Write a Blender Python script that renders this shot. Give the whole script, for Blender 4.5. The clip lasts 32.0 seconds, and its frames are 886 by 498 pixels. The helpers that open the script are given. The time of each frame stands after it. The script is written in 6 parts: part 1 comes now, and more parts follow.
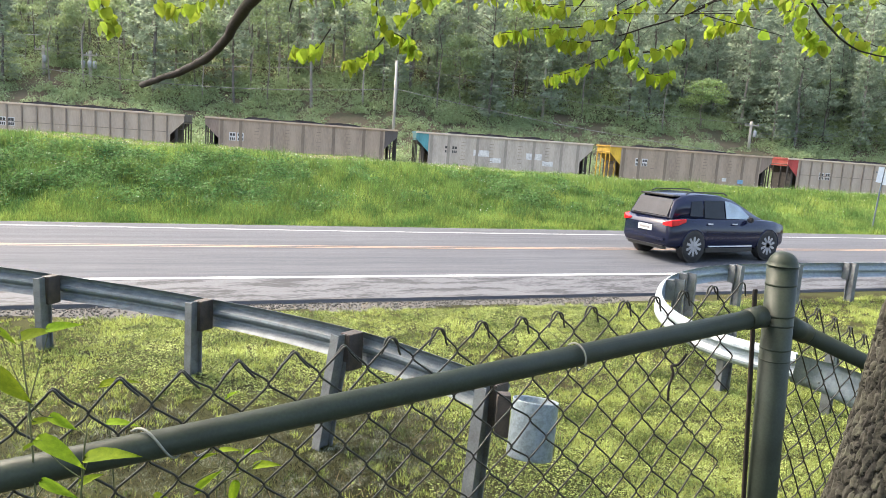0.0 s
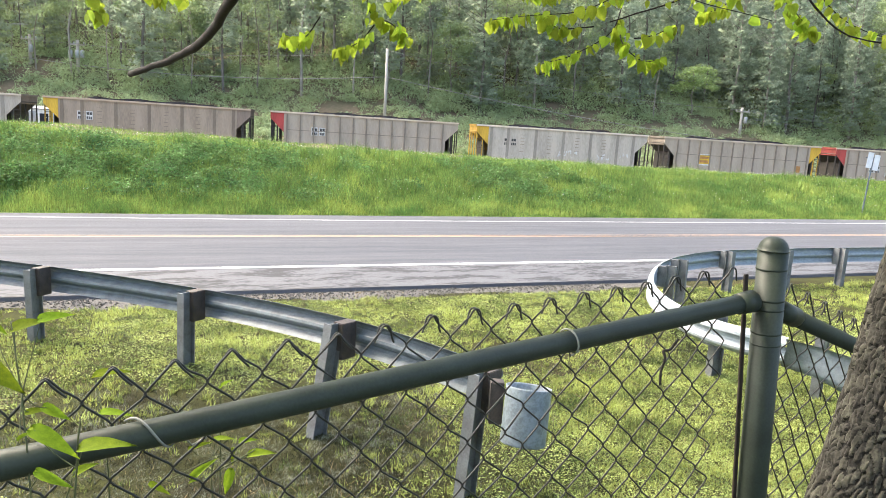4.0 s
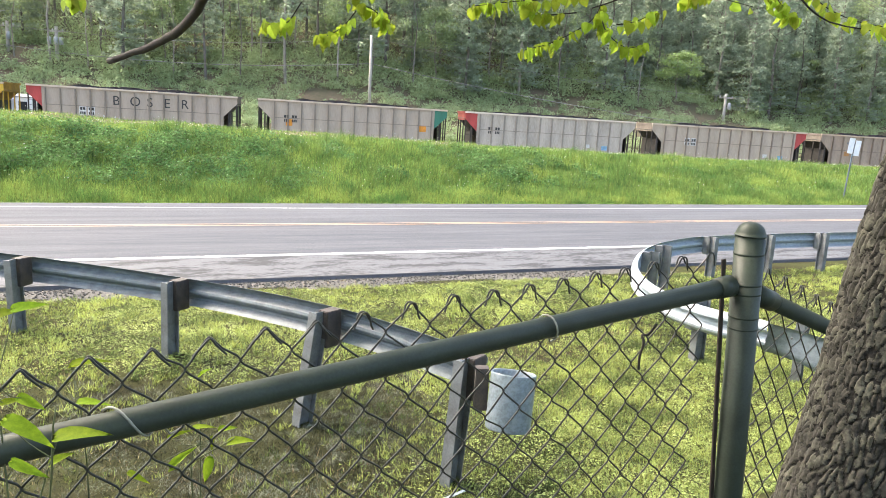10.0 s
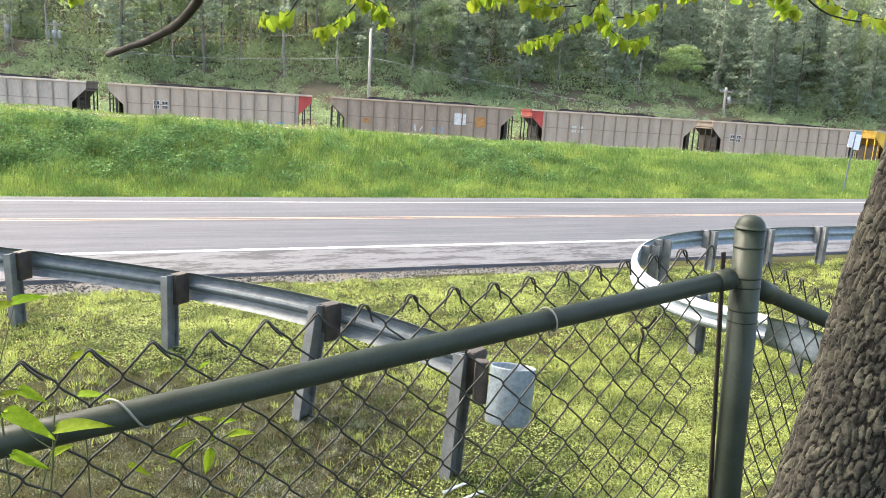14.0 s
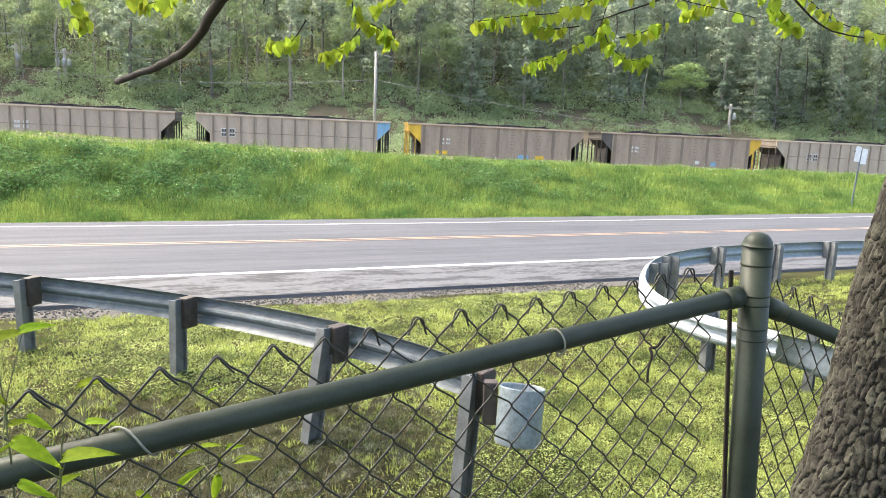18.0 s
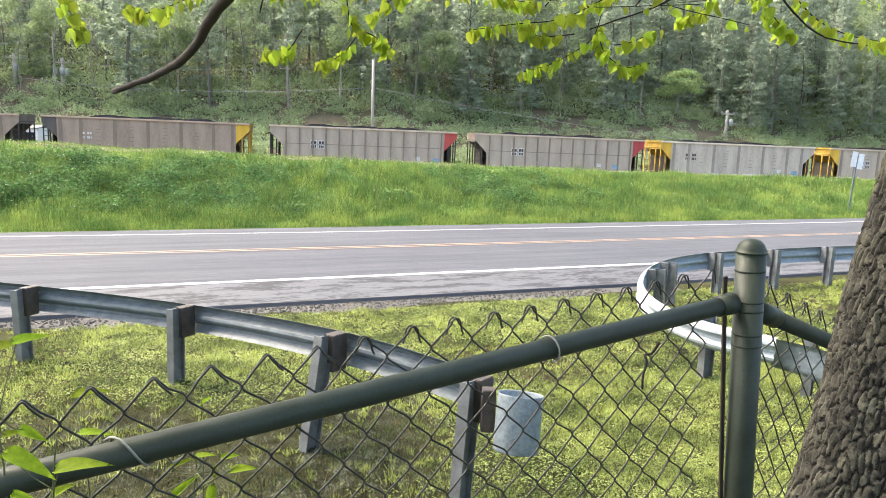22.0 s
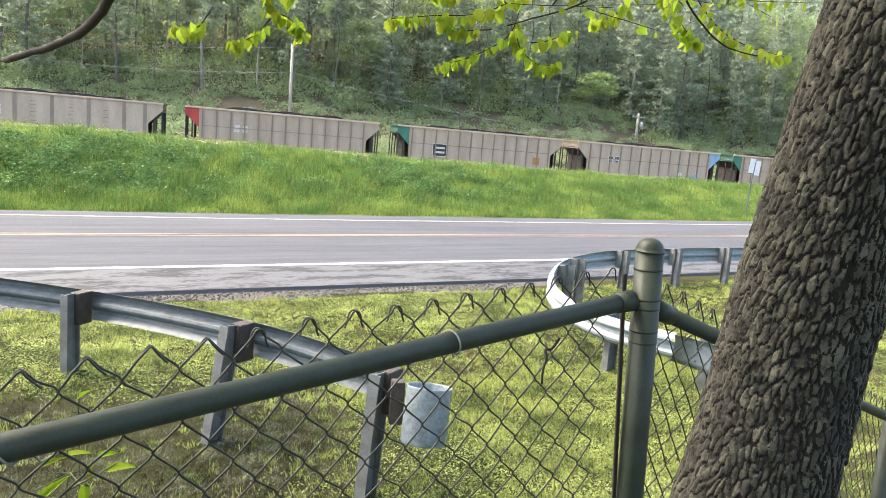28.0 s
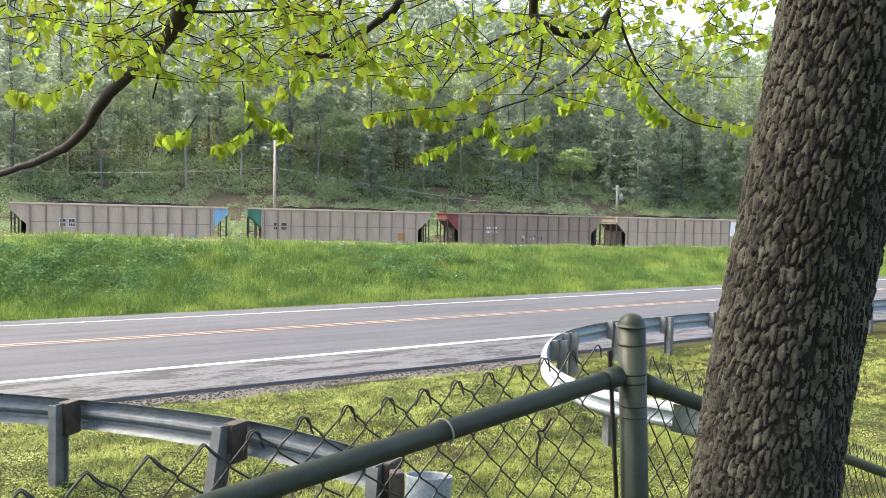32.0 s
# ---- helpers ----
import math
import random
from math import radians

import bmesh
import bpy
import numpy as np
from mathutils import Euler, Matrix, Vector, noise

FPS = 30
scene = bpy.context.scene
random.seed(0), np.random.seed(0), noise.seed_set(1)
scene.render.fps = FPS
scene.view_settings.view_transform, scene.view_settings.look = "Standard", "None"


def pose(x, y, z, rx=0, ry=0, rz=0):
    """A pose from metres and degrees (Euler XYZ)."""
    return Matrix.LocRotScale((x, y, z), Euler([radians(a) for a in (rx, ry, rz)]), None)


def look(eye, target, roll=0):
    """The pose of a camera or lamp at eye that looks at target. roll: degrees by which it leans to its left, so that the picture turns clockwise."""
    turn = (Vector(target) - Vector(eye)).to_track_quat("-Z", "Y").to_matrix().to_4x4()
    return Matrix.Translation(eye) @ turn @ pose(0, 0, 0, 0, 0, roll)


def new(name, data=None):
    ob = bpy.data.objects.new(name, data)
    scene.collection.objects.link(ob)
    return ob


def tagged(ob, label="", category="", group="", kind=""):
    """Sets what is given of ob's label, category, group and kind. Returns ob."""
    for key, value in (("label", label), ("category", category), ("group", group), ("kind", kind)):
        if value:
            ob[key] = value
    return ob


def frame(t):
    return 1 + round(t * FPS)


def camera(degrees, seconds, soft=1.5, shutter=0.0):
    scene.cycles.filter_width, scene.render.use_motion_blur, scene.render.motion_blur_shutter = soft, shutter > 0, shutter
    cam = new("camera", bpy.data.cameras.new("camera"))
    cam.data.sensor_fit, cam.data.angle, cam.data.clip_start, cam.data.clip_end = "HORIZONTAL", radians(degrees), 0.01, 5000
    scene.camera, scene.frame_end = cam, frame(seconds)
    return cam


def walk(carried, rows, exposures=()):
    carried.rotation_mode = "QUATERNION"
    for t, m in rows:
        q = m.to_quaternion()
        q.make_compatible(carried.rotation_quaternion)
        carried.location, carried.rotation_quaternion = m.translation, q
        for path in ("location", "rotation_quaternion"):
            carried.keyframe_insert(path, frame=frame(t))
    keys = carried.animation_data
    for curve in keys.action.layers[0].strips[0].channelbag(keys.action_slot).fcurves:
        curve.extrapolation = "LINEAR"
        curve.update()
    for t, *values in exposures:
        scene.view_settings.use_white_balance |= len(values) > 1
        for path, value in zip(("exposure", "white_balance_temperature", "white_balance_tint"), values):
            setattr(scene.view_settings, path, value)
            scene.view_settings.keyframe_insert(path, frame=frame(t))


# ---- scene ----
cam = camera(63.7, 32.0, soft=0.65)
PATH = [
    (0, (0.003, 0.002, 2.799), (0.018, 1.978, 2.487), 3.6),
    (0.5, (0.001, 0.004, 2.797), (0.02, 1.978, 2.481), 3.6),
    (1, (0.002, 0.006, 2.798), (0.022, 1.98, 2.475), 3.7),
    (1.5, (0.004, 0.006, 2.798), (0.025, 1.979, 2.47), 3.7),
    (2, (0.003, 0.006, 2.797), (0.026, 1.978, 2.466), 3.6),
    (2.5, (0.003, 0.003, 2.797), (0.035, 1.974, 2.462), 3.7),
    (4.5, (0.003, 0.001, 2.797), (0.042, 1.97, 2.45), 3.1),
    (5, (0.005, 0.003, 2.794), (0.045, 1.971, 2.437), 3.0),
    (5.5, (0.007, 0.005, 2.793), (0.049, 1.969, 2.421), 3.0),
    (6, (0.011, 0.006, 2.793), (0.056, 1.97, 2.419), 3.1),
    (6.5, (0.007, 0.002, 2.795), (0.053, 1.964, 2.412), 3.1),
    (7, (0.008, 0.001, 2.794), (0.056, 1.964, 2.409), 3.2),
    (7.5, (0.006, 0.002, 2.793), (0.057, 1.964, 2.408), 3.2),
    (8, (0.008, 0.002, 2.793), (0.063, 1.964, 2.409), 3.2),
    (8.5, (0.01, 0.002, 2.794), (0.07, 1.964, 2.412), 3.2),
    (9, (0.011, 0.001, 2.794), (0.078, 1.964, 2.414), 3.2),
    (9.5, (0.015, 0.0, 2.796), (0.089, 1.962, 2.418), 3.1),
    (10, (0.016, -0.001, 2.797), (0.095, 1.962, 2.422), 3.1),
    (10.5, (0.017, 0.002, 2.794), (0.098, 1.964, 2.419), 3.1),
    (11, (0.017, 0.002, 2.794), (0.097, 1.964, 2.416), 3.1),
    (11.5, (0.016, 0.003, 2.793), (0.093, 1.965, 2.412), 3.1),
    (12, (0.015, 0.002, 2.794), (0.091, 1.964, 2.41), 3.1),
    (12.5, (0.017, 0.001, 2.793), (0.092, 1.963, 2.409), 3.1),
    (13, (0.019, -0.001, 2.796), (0.097, 1.96, 2.41), 3.0),
    (13.5, (0.017, -0.003, 2.796), (0.099, 1.958, 2.407), 3.1),
    (15.5, (0.013, 0.003, 2.789), (0.078, 1.963, 2.394), 2.9),
    (16, (0.009, 0.002, 2.794), (0.066, 1.965, 2.415), 2.7),
    (16.5, (0.014, -0.001, 2.798), (0.066, 1.965, 2.44), 2.5),
    (17, (0.016, 0.0, 2.796), (0.068, 1.969, 2.451), 2.4),
    (17.5, (0.017, -0.002, 2.8), (0.071, 1.968, 2.461), 2.3),
    (18, (0.018, -0.002, 2.799), (0.076, 1.969, 2.462), 2.2),
    (18.5, (0.019, -0.001, 2.798), (0.08, 1.968, 2.457), 2.2),
    (19, (0.02, 0.0, 2.796), (0.084, 1.968, 2.448), 2.2),
    (19.5, (0.02, 0.003, 2.795), (0.086, 1.97, 2.44), 2.2),
    (20, (0.024, 0.005, 2.795), (0.089, 1.971, 2.434), 2.2),
    (20.5, (0.026, 0.006, 2.794), (0.09, 1.972, 2.432), 2.2),
    (21, (0.024, 0.005, 2.794), (0.088, 1.972, 2.439), 2.1),
    (21.5, (0.025, 0.0, 2.796), (0.087, 1.97, 2.458), 1.9),
    (22, (0.026, -0.006, 2.802), (0.088, 1.968, 2.485), 1.9),
    (22.5, (0.021, -0.002, 2.805), (0.084, 1.975, 2.512), 2.1),
    (23, (0.017, -0.002, 2.805), (0.087, 1.977, 2.519), 2.4),
    (23.5, (0.006, -0.001, 2.804), (0.099, 1.976, 2.515), 2.9),
    (24, (0.029, 0.018, 2.797), (0.167, 1.99, 2.499), 3.3),
    (24.5, (0.06, 0.024, 2.8), (0.261, 1.99, 2.496), 3.8),
    (25, (0.059, 0.025, 2.798), (0.305, 1.986, 2.491), 4.1),
    (25.5, (0.056, 0.022, 2.801), (0.334, 1.979, 2.494), 4.3),
    (27.5, (0.054, 0.018, 2.799), (0.351, 1.969, 2.475), 4.5),
    (28, (0.053, 0.017, 2.8), (0.349, 1.968, 2.473), 4.6),
    (28.5, (0.05, 0.02, 2.799), (0.346, 1.971, 2.472), 4.6),
    (29, (0.047, 0.015, 2.803), (0.348, 1.965, 2.478), 4.5),
    (29.5, (0.034, 0.003, 2.804), (0.341, 1.955, 2.499), 4.2),
    (30, (0.038, 0.005, 2.807), (0.368, 1.959, 2.536), 3.5),
    (30.5, (0.041, 0.002, 2.806), (0.385, 1.963, 2.621), 2.6),
    (31, (0.047, -0.005, 2.811), (0.396, 1.962, 2.71), 1.4),
    (31.5, (0.056, -0.032, 2.825), (0.369, 1.941, 2.731), 0.8),
    (32, (0.054, -0.035, 2.824), (0.373, 1.937, 2.726), 0.9),
]
# the picture brightens a little while the view rests, and darkens as it tilts up to the sky
LIGHT = [(0, 1.40), (2.5, 1.44), (5, 1.55), (13, 1.58), (16, 1.53), (21, 1.50), (23, 1.44), (25, 1.46), (28, 1.48), (30, 1.46), (31, 1.31), (32, 1.30)]
walk(cam, [(t, look(eye, target, roll)) for t, eye, target, roll in PATH], LIGHT)

# ---- light: low soft sun from ahead over the wooded hill, bright hazy sky ----
SUN_EL, SUN_AZ = 50.0, -64.0
world = bpy.data.worlds.new("sky")
scene.world = world
world.use_nodes = True
wn = world.node_tree
sky = wn.nodes.new("ShaderNodeTexSky")
sky.sky_type, sky.sun_disc = "NISHITA", False
sky.sun_elevation, sky.sun_rotation = radians(SUN_EL), radians(SUN_AZ)
sky.air_density, sky.dust_density, sky.ozone_density = 1.0, 5.0, 1.0
wn.links.new(sky.outputs[0], wn.nodes["Background"].inputs[0])
wn.nodes["Background"].inputs[1].default_value = 0.29
sun = new("sun", bpy.data.lights.new("sun", "SUN"))
sun.data.energy, sun.data.angle, sun.data.color = 2.1, radians(12), (1.0, 0.95, 0.86)
sd = Vector((math.sin(radians(SUN_AZ)) * math.cos(radians(SUN_EL)), math.cos(radians(SUN_AZ)) * math.cos(radians(SUN_EL)), math.sin(radians(SUN_EL))))
sun.matrix_world = look(sd * 50, (0, 0, 0))
scene.view_settings.use_white_balance, scene.view_settings.white_balance_temperature = True, 7000

# ---- materials ----


def mat(name, base, rough=0.7, turn=0.0, grain=0.0, metal=0.0, dark=None, scale=6.0, fine=60.0, bump=0.2, spread=0.0, spec=0.5, island=False, stretch=(1, 1, 1), lo=0.35, hi=0.65, trans=0.0, dist=0.02):
    """Noise at two scales between two colours, fine bump, and a per-object shift of brightness."""
    m = bpy.data.materials.new(name)
    m.use_nodes = True
    nt = m.node_tree
    N, L = nt.nodes, nt.links
    b = N["Principled BSDF"]
    tc, mp = N.new("ShaderNodeTexCoord"), N.new("ShaderNodeMapping")
    mp.inputs["Scale"].default_value = stretch
    if turn:
        mr0 = N.new("ShaderNodeMapping")
        mr0.inputs["Rotation"].default_value = (0, 0, radians(turn))
        L.new(tc.outputs["Object"], mr0.inputs[0])
    L.new(mr0.outputs[0] if turn else tc.outputs["Object"], mp.inputs[0])
    n1, n2 = N.new("ShaderNodeTexNoise"), N.new("ShaderNodeTexNoise")
    n1.inputs["Scale"].default_value, n1.inputs["Detail"].default_value = scale, 5
    n2.inputs["Scale"].default_value, n2.inputs["Detail"].default_value = fine, 3
    L.new(mp.outputs[0], n1.inputs["Vector"])
    L.new(mp.outputs[0], n2.inputs["Vector"])
    ad = N.new("ShaderNodeMix")
    ad.data_type = "FLOAT"
    ad.inputs[0].default_value = 0.4
    L.new(n1.outputs[0], ad.inputs[2])
    L.new(n2.outputs[0], ad.inputs[3])
    r = N.new("ShaderNodeValToRGB")
    dark = dark or tuple(c * 0.55 for c in base)
    r.color_ramp.elements[0].position, r.color_ramp.elements[1].position = lo, hi
    r.color_ramp.elements[0].color, r.color_ramp.elements[1].color = (*dark, 1), (*base, 1)
    L.new(ad.outputs[0], r.inputs[0])
    out = r.outputs[0]
    if spread:
        hs = N.new("ShaderNodeHueSaturation")
        src = N.new("ShaderNodeNewGeometry").outputs["Random Per Island"] if island else N.new("ShaderNodeObjectInfo").outputs["Random"]
        mr = N.new("ShaderNodeMapRange")
        mr.inputs[3].default_value, mr.inputs[4].default_value = 1 - spread, 1 + spread
        L.new(src, mr.inputs[0])
        L.new(mr.outputs[0], hs.inputs["Value"])
        mh = N.new("ShaderNodeMapRange")
        mh.inputs[3].default_value, mh.inputs[4].default_value = 0.5 - 0.05 * spread, 0.5 + 0.05 * spread
        L.new(src, mh.inputs[0])
        L.new(mh.outputs[0], hs.inputs["Hue"])
        L.new(out, hs.inputs["Color"])
        out = hs.outputs[0]
    L.new(out, b.inputs["Base Color"])
    b.inputs["Roughness"].default_value, b.inputs["Metallic"].default_value = rough, metal
    b.inputs["Specular IOR Level"].default_value = spec
    if grain:
        gn, gm = N.new("ShaderNodeTexNoise"), N.new("ShaderNodeMix")
        gn.inputs["Scale"].default_value = grain
        L.new(tc.outputs["Object"], gn.inputs["Vector"])
        gm.data_type, gm.blend_type = "RGBA", "OVERLAY"
        gm.inputs[0].default_value = 0.8
        L.new(out, gm.inputs[6])
        L.new(gn.outputs[0], gm.inputs[7])
        L.new(gm.outputs[2], b.inputs["Base Color"])
    if bump:
        bp = N.new("ShaderNodeBump")
        bp.inputs["Strength"].default_value, bp.inputs["Distance"].default_value = bump, dist
        L.new(ad.outputs[0], bp.inputs["Height"])
        L.new(bp.outputs[0], b.inputs["Normal"])
    if trans:
        b.inputs["Specular IOR Level"].default_value = 0.12
        tr, mx = N.new("ShaderNodeBsdfTranslucent"), N.new("ShaderNodeMixShader")
        L.new(out, tr.inputs["Color"])
        mx.inputs[0].default_value = trans
        L.new(b.outputs[0], mx.inputs[1])
        L.new(tr.outputs[0], mx.inputs[2])
        L.new(mx.outputs[0], N["Material Output"].inputs[0])
    return m


M = {}
M["soil"] = mat("soil", (0.045, 0.050, 0.018), 0.95, dark=(0.022, 0.020, 0.011), scale=1.6, fine=45, bump=0.6, spec=0.05)
M["bank_soil"] = mat("bank_soil", (0.10, 0.17, 0.04), 0.95, dark=(0.05, 0.09, 0.025), scale=0.6, fine=8, bump=0.5, spec=0.05)
M["grass"] = mat("grass_blades", (0.39, 0.44, 0.13), 0.5, dark=(0.055, 0.082, 0.028), scale=1.3, fine=38, lo=0.41, hi=0.57, bump=0, spread=0.42, island=True, trans=0.35)
M["bank_grass"] = mat("bank_grass", (0.27, 0.34, 0.085), 0.6, dark=(0.075, 0.15, 0.04), scale=0.8, fine=9, lo=0.40, hi=0.6, bump=0, spread=0.4, island=True, trans=0.35)
M["weed"] = mat("weed_leaves", (0.155, 0.255, 0.085), 0.6, dark=(0.05, 0.115, 0.04), scale=1.5, fine=9, bump=0, spread=0.5, island=True, trans=0.3)
M["flower"] = mat("small_flowers", (0.8, 0.8, 0.7), 0.7, scale=5, bump=0)
M["asphalt"] = mat("asphalt", (0.085, 0.090, 0.101), 0.8, dark=(0.054, 0.058, 0.067), scale=1.0, fine=6, bump=0.12, stretch=(0.14, 2.4, 1), turn=-20, dist=0.004, lo=0.36, hi=0.62, grain=180, spec=0.12)
M["white_paint"] = mat("white_road_paint", (0.75, 0.75, 0.73), 0.6, dark=(0.45, 0.45, 0.44), scale=4, fine=80, lo=0.25, hi=0.5, bump=0.1, dist=0.003)
M["worn_white_paint"] = mat("worn_white_road_paint", (0.55, 0.55, 0.54), 0.6, dark=(0.16, 0.16, 0.165), scale=4, fine=60, lo=0.32, hi=0.58, bump=0.1, dist=0.003)
M["yellow_paint"] = mat("yellow_road_paint", (0.36, 0.215, 0.12), 0.6, dark=(0.12, 0.105, 0.09), scale=4, fine=60, lo=0.36, hi=0.62, bump=0.1, dist=0.003)
M["gravel"] = mat("gravel", (0.125, 0.122, 0.115), 0.95, dark=(0.035, 0.034, 0.032), scale=30, fine=120, bump=0.6, spread=0.4, island=True, spec=0.1)
M["galv"] = mat("galvanised_steel", (0.125, 0.158, 0.182), 0.5, 0.6, dark=(0.06, 0.078, 0.092), scale=9, fine=70, bump=0.06)
M["galv_bright"] = mat("bright_galvanised_steel", (0.29, 0.34, 0.375), 0.45, 0.5, dark=(0.18, 0.215, 0.245), scale=16, fine=60, bump=0.06)
M["galv_drum"] = mat("spangled_galvanised_steel", (0.22, 0.265, 0.30), 0.42, 0.5, dark=(0.145, 0.175, 0.20), scale=22, fine=60, bump=0.06, lo=0.42, hi=0.58)
M["post_steel"] = mat("weathered_post_steel", (0.15, 0.165, 0.175), 0.55, 0.4, dark=(0.075, 0.078, 0.08), scale=8, fine=60, bump=0.12)
M["block"] = mat("rusty_spacer_block", (0.075, 0.058, 0.05), 0.8, dark=(0.03, 0.026, 0.025), scale=12, fine=70, bump=0.3)
M["fence_paint"] = mat("olive_grey_vinyl", (0.036, 0.047, 0.037), 0.5, dark=(0.022, 0.029, 0.022), scale=14, fine=220, bump=0.08, dist=0.002, spec=0.28)
M["wire"] = mat("dark_coated_wire", (0.022, 0.024, 0.021), 0.45, dark=(0.012, 0.012, 0.011), scale=30, fine=200, bump=0.1, dist=0.001)
M["tie_wire"] = mat("grey_tie_wire", (0.27, 0.28, 0.25), 0.5, 0.4, scale=30, fine=200, bump=0.1, dist=0.001)
# furrow shade put into a near-black colour, also on the core under the plates
M["groove_shade"] = mat("bark_groove_shade", (0.008, 0.007, 0.005), 0.95, scale=30, fine=140, bump=0.5, dist=0.01)
M["twig"] = mat("twig_bark", (0.032, 0.026, 0.022), 0.95, dark=(0.016, 0.013, 0.011), scale=40, fine=200, bump=0.3, dist=0.004)
M["leaf"] = mat("young_leaf", (0.35, 0.43, 0.055), 0.5, dark=(0.25, 0.35, 0.035), scale=9, fine=60, bump=0.05, spread=0.3, island=True, trans=0.62)
# distance haze is put into these three foliage colours, paler than the leaves
M["pine"] = mat("hazed_conifer_needles", (0.33, 0.395, 0.30), 0.7, dark=(0.24, 0.30, 0.22), scale=0.5, fine=4, bump=0, spread=0.22, island=True, trans=0.65)
M["broad"] = mat("hazed_spring_foliage", (0.34, 0.42, 0.23), 0.7, dark=(0.24, 0.31, 0.165), scale=0.5, fine=4, bump=0, spread=0.22, island=True, trans=0.6)
M["brush"] = mat("hazed_brush_foliage", (0.34, 0.42, 0.23), 0.7, dark=(0.21, 0.28, 0.15), scale=0.6, fine=4, bump=0, spread=0.25, island=True, trans=0.45)
M["forest_floor"] = mat("forest_floor", (0.135, 0.105, 0.075), 0.95, dark=(0.07, 0.075, 0.045), scale=0.25, fine=3, bump=0.3, spec=0.05)
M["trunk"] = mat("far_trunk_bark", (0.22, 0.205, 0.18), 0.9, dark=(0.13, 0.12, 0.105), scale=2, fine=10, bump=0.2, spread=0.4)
M["pole"] = mat("weathered_pole_wood", (0.42, 0.40, 0.36), 0.85, dark=(0.26, 0.24, 0.21), scale=3, fine=30, bump=0.2, stretch=(4, 4, 0.4))
M["cable"] = mat("grey_cable", (0.25, 0.25, 0.25), 0.6, bump=0)
M["grey_box"] = mat("pale_grey_enamel", (0.42, 0.44, 0.46), 0.5, scale=3, bump=0.05)
M["coal"] = mat("coal", (0.022, 0.023, 0.026), 0.95, dark=(0.005, 0.005, 0.006), scale=3, fine=14, bump=0.5, dist=0.05, spec=0.0)
M["iron"] = mat("dark_iron", (0.04, 0.036, 0.034), 0.7, 0.3, dark=(0.02, 0.018, 0.017), scale=4, fine=30, bump=0.2)
M["white_sheet"] = mat("white_sign_sheet", (0.78, 0.79, 0.78), 0.45, dark=(0.62, 0.63, 0.62), scale=5, bump=0.03)

# ---- helpers ----


def mesh_np(name, verts, faces):
    """A mesh from an (n, 3) array and a (m, k) array of corners."""
    verts, faces = np.asarray(verts, dtype=np.float32), np.asarray(faces, dtype=np.int32)
    me = bpy.data.meshes.new(name)
    me.vertices.add(len(verts))
    me.vertices.foreach_set("co", verts.ravel())
    k = faces.shape[1]
    me.loops.add(faces.size)
    me.loops.foreach_set("vertex_index", faces.ravel())
    me.polygons.add(len(faces))
    me.polygons.foreach_set("loop_start", np.arange(0, faces.size, k, dtype=np.int32))
    me.update(calc_edges=True)
    me.validate()
    return me


def mesh_bm(name, bm, smooth=False):
    me = bpy.data.meshes.new(name)
    bm.normal_update()
    bm.to_mesh(me)
    bm.free()
    if smooth:
        me.shade_smooth()
    return me


def part(name, data, material, parent=None, label="", m=None, smooth=False):
    """One mesh object from a bmesh or a mesh, under a thing or a part."""
    me = mesh_bm(name, data, smooth) if isinstance(data, bmesh.types.BMesh) else data
    if material and not me.materials:
        me.materials.append(material)
    ob = new(name, me)
    ob.parent = parent
    if m is not None:
        ob.matrix_basis = m
    return tagged(ob, label) if label else ob


def thing(name, label, category, m=None, group="", kind=""):
    ob = new(name)
    ob.empty_display_size = 0.2
    if m is not None:
        ob.matrix_basis = m
    return tagged(ob, label, category, group, kind)


def add_box(bm, sx, sy, sz, m=Matrix(), bevel=0.0):
    r = bmesh.ops.create_cube(bm, size=1.0)
    bmesh.ops.scale(bm, vec=(sx, sy, sz), verts=r["verts"])
    if bevel:
        es = list({e for v in r["verts"] for e in v.link_edges})
        g = bmesh.ops.bevel(bm, geom=es, offset=bevel, segments=2, affect="EDGES")
        vs = list({v for f in g["faces"] for v in f.verts} | {v for v in r["verts"] if v.is_valid})
    else:
        vs = r["verts"]
    bmesh.ops.transform(bm, matrix=m, verts=vs)
    return bm


def box(sx, sy, sz, m=Matrix(), bevel=0.0):
    return add_box(bmesh.new(), sx, sy, sz, m, bevel)


def add_tube(bm, pts, radii, sides=8, caps=True):
    """A tube through points, with a radius at each."""
    pts = [Vector(p) for p in pts]
    if not hasattr(radii, "__len__"):
        radii = [radii] * len(pts)
    rings, up = [], None
    for i, p in enumerate(pts):
        d = (pts[min(i + 1, len(pts) - 1)] - pts[max(i - 1, 0)]).normalized()
        if up is None:
            up = Vector((0, 0, 1)) if abs(d.z) < 0.9 else Vector((1, 0, 0))
        a = d.cross(up).normalized()
        up = a.cross(d)
        rings.append([bm.verts.new(p + radii[i] * (math.cos(2 * math.pi * k / sides) * a + math.sin(2 * math.pi * k / sides) * up)) for k in range(sides)])
    for r0, r1 in zip(rings, rings[1:]):
        for k in range(sides):
            bm.faces.new((r0[k], r0[(k + 1) % sides], r1[(k + 1) % sides], r1[k]))
    if caps:
        bm.faces.new(rings[0][::-1])
        bm.faces.new(rings[-1])
    return bm


def tube(pts, radii, sides=8, caps=True):
    return add_tube(bmesh.new(), pts, radii, sides, caps)


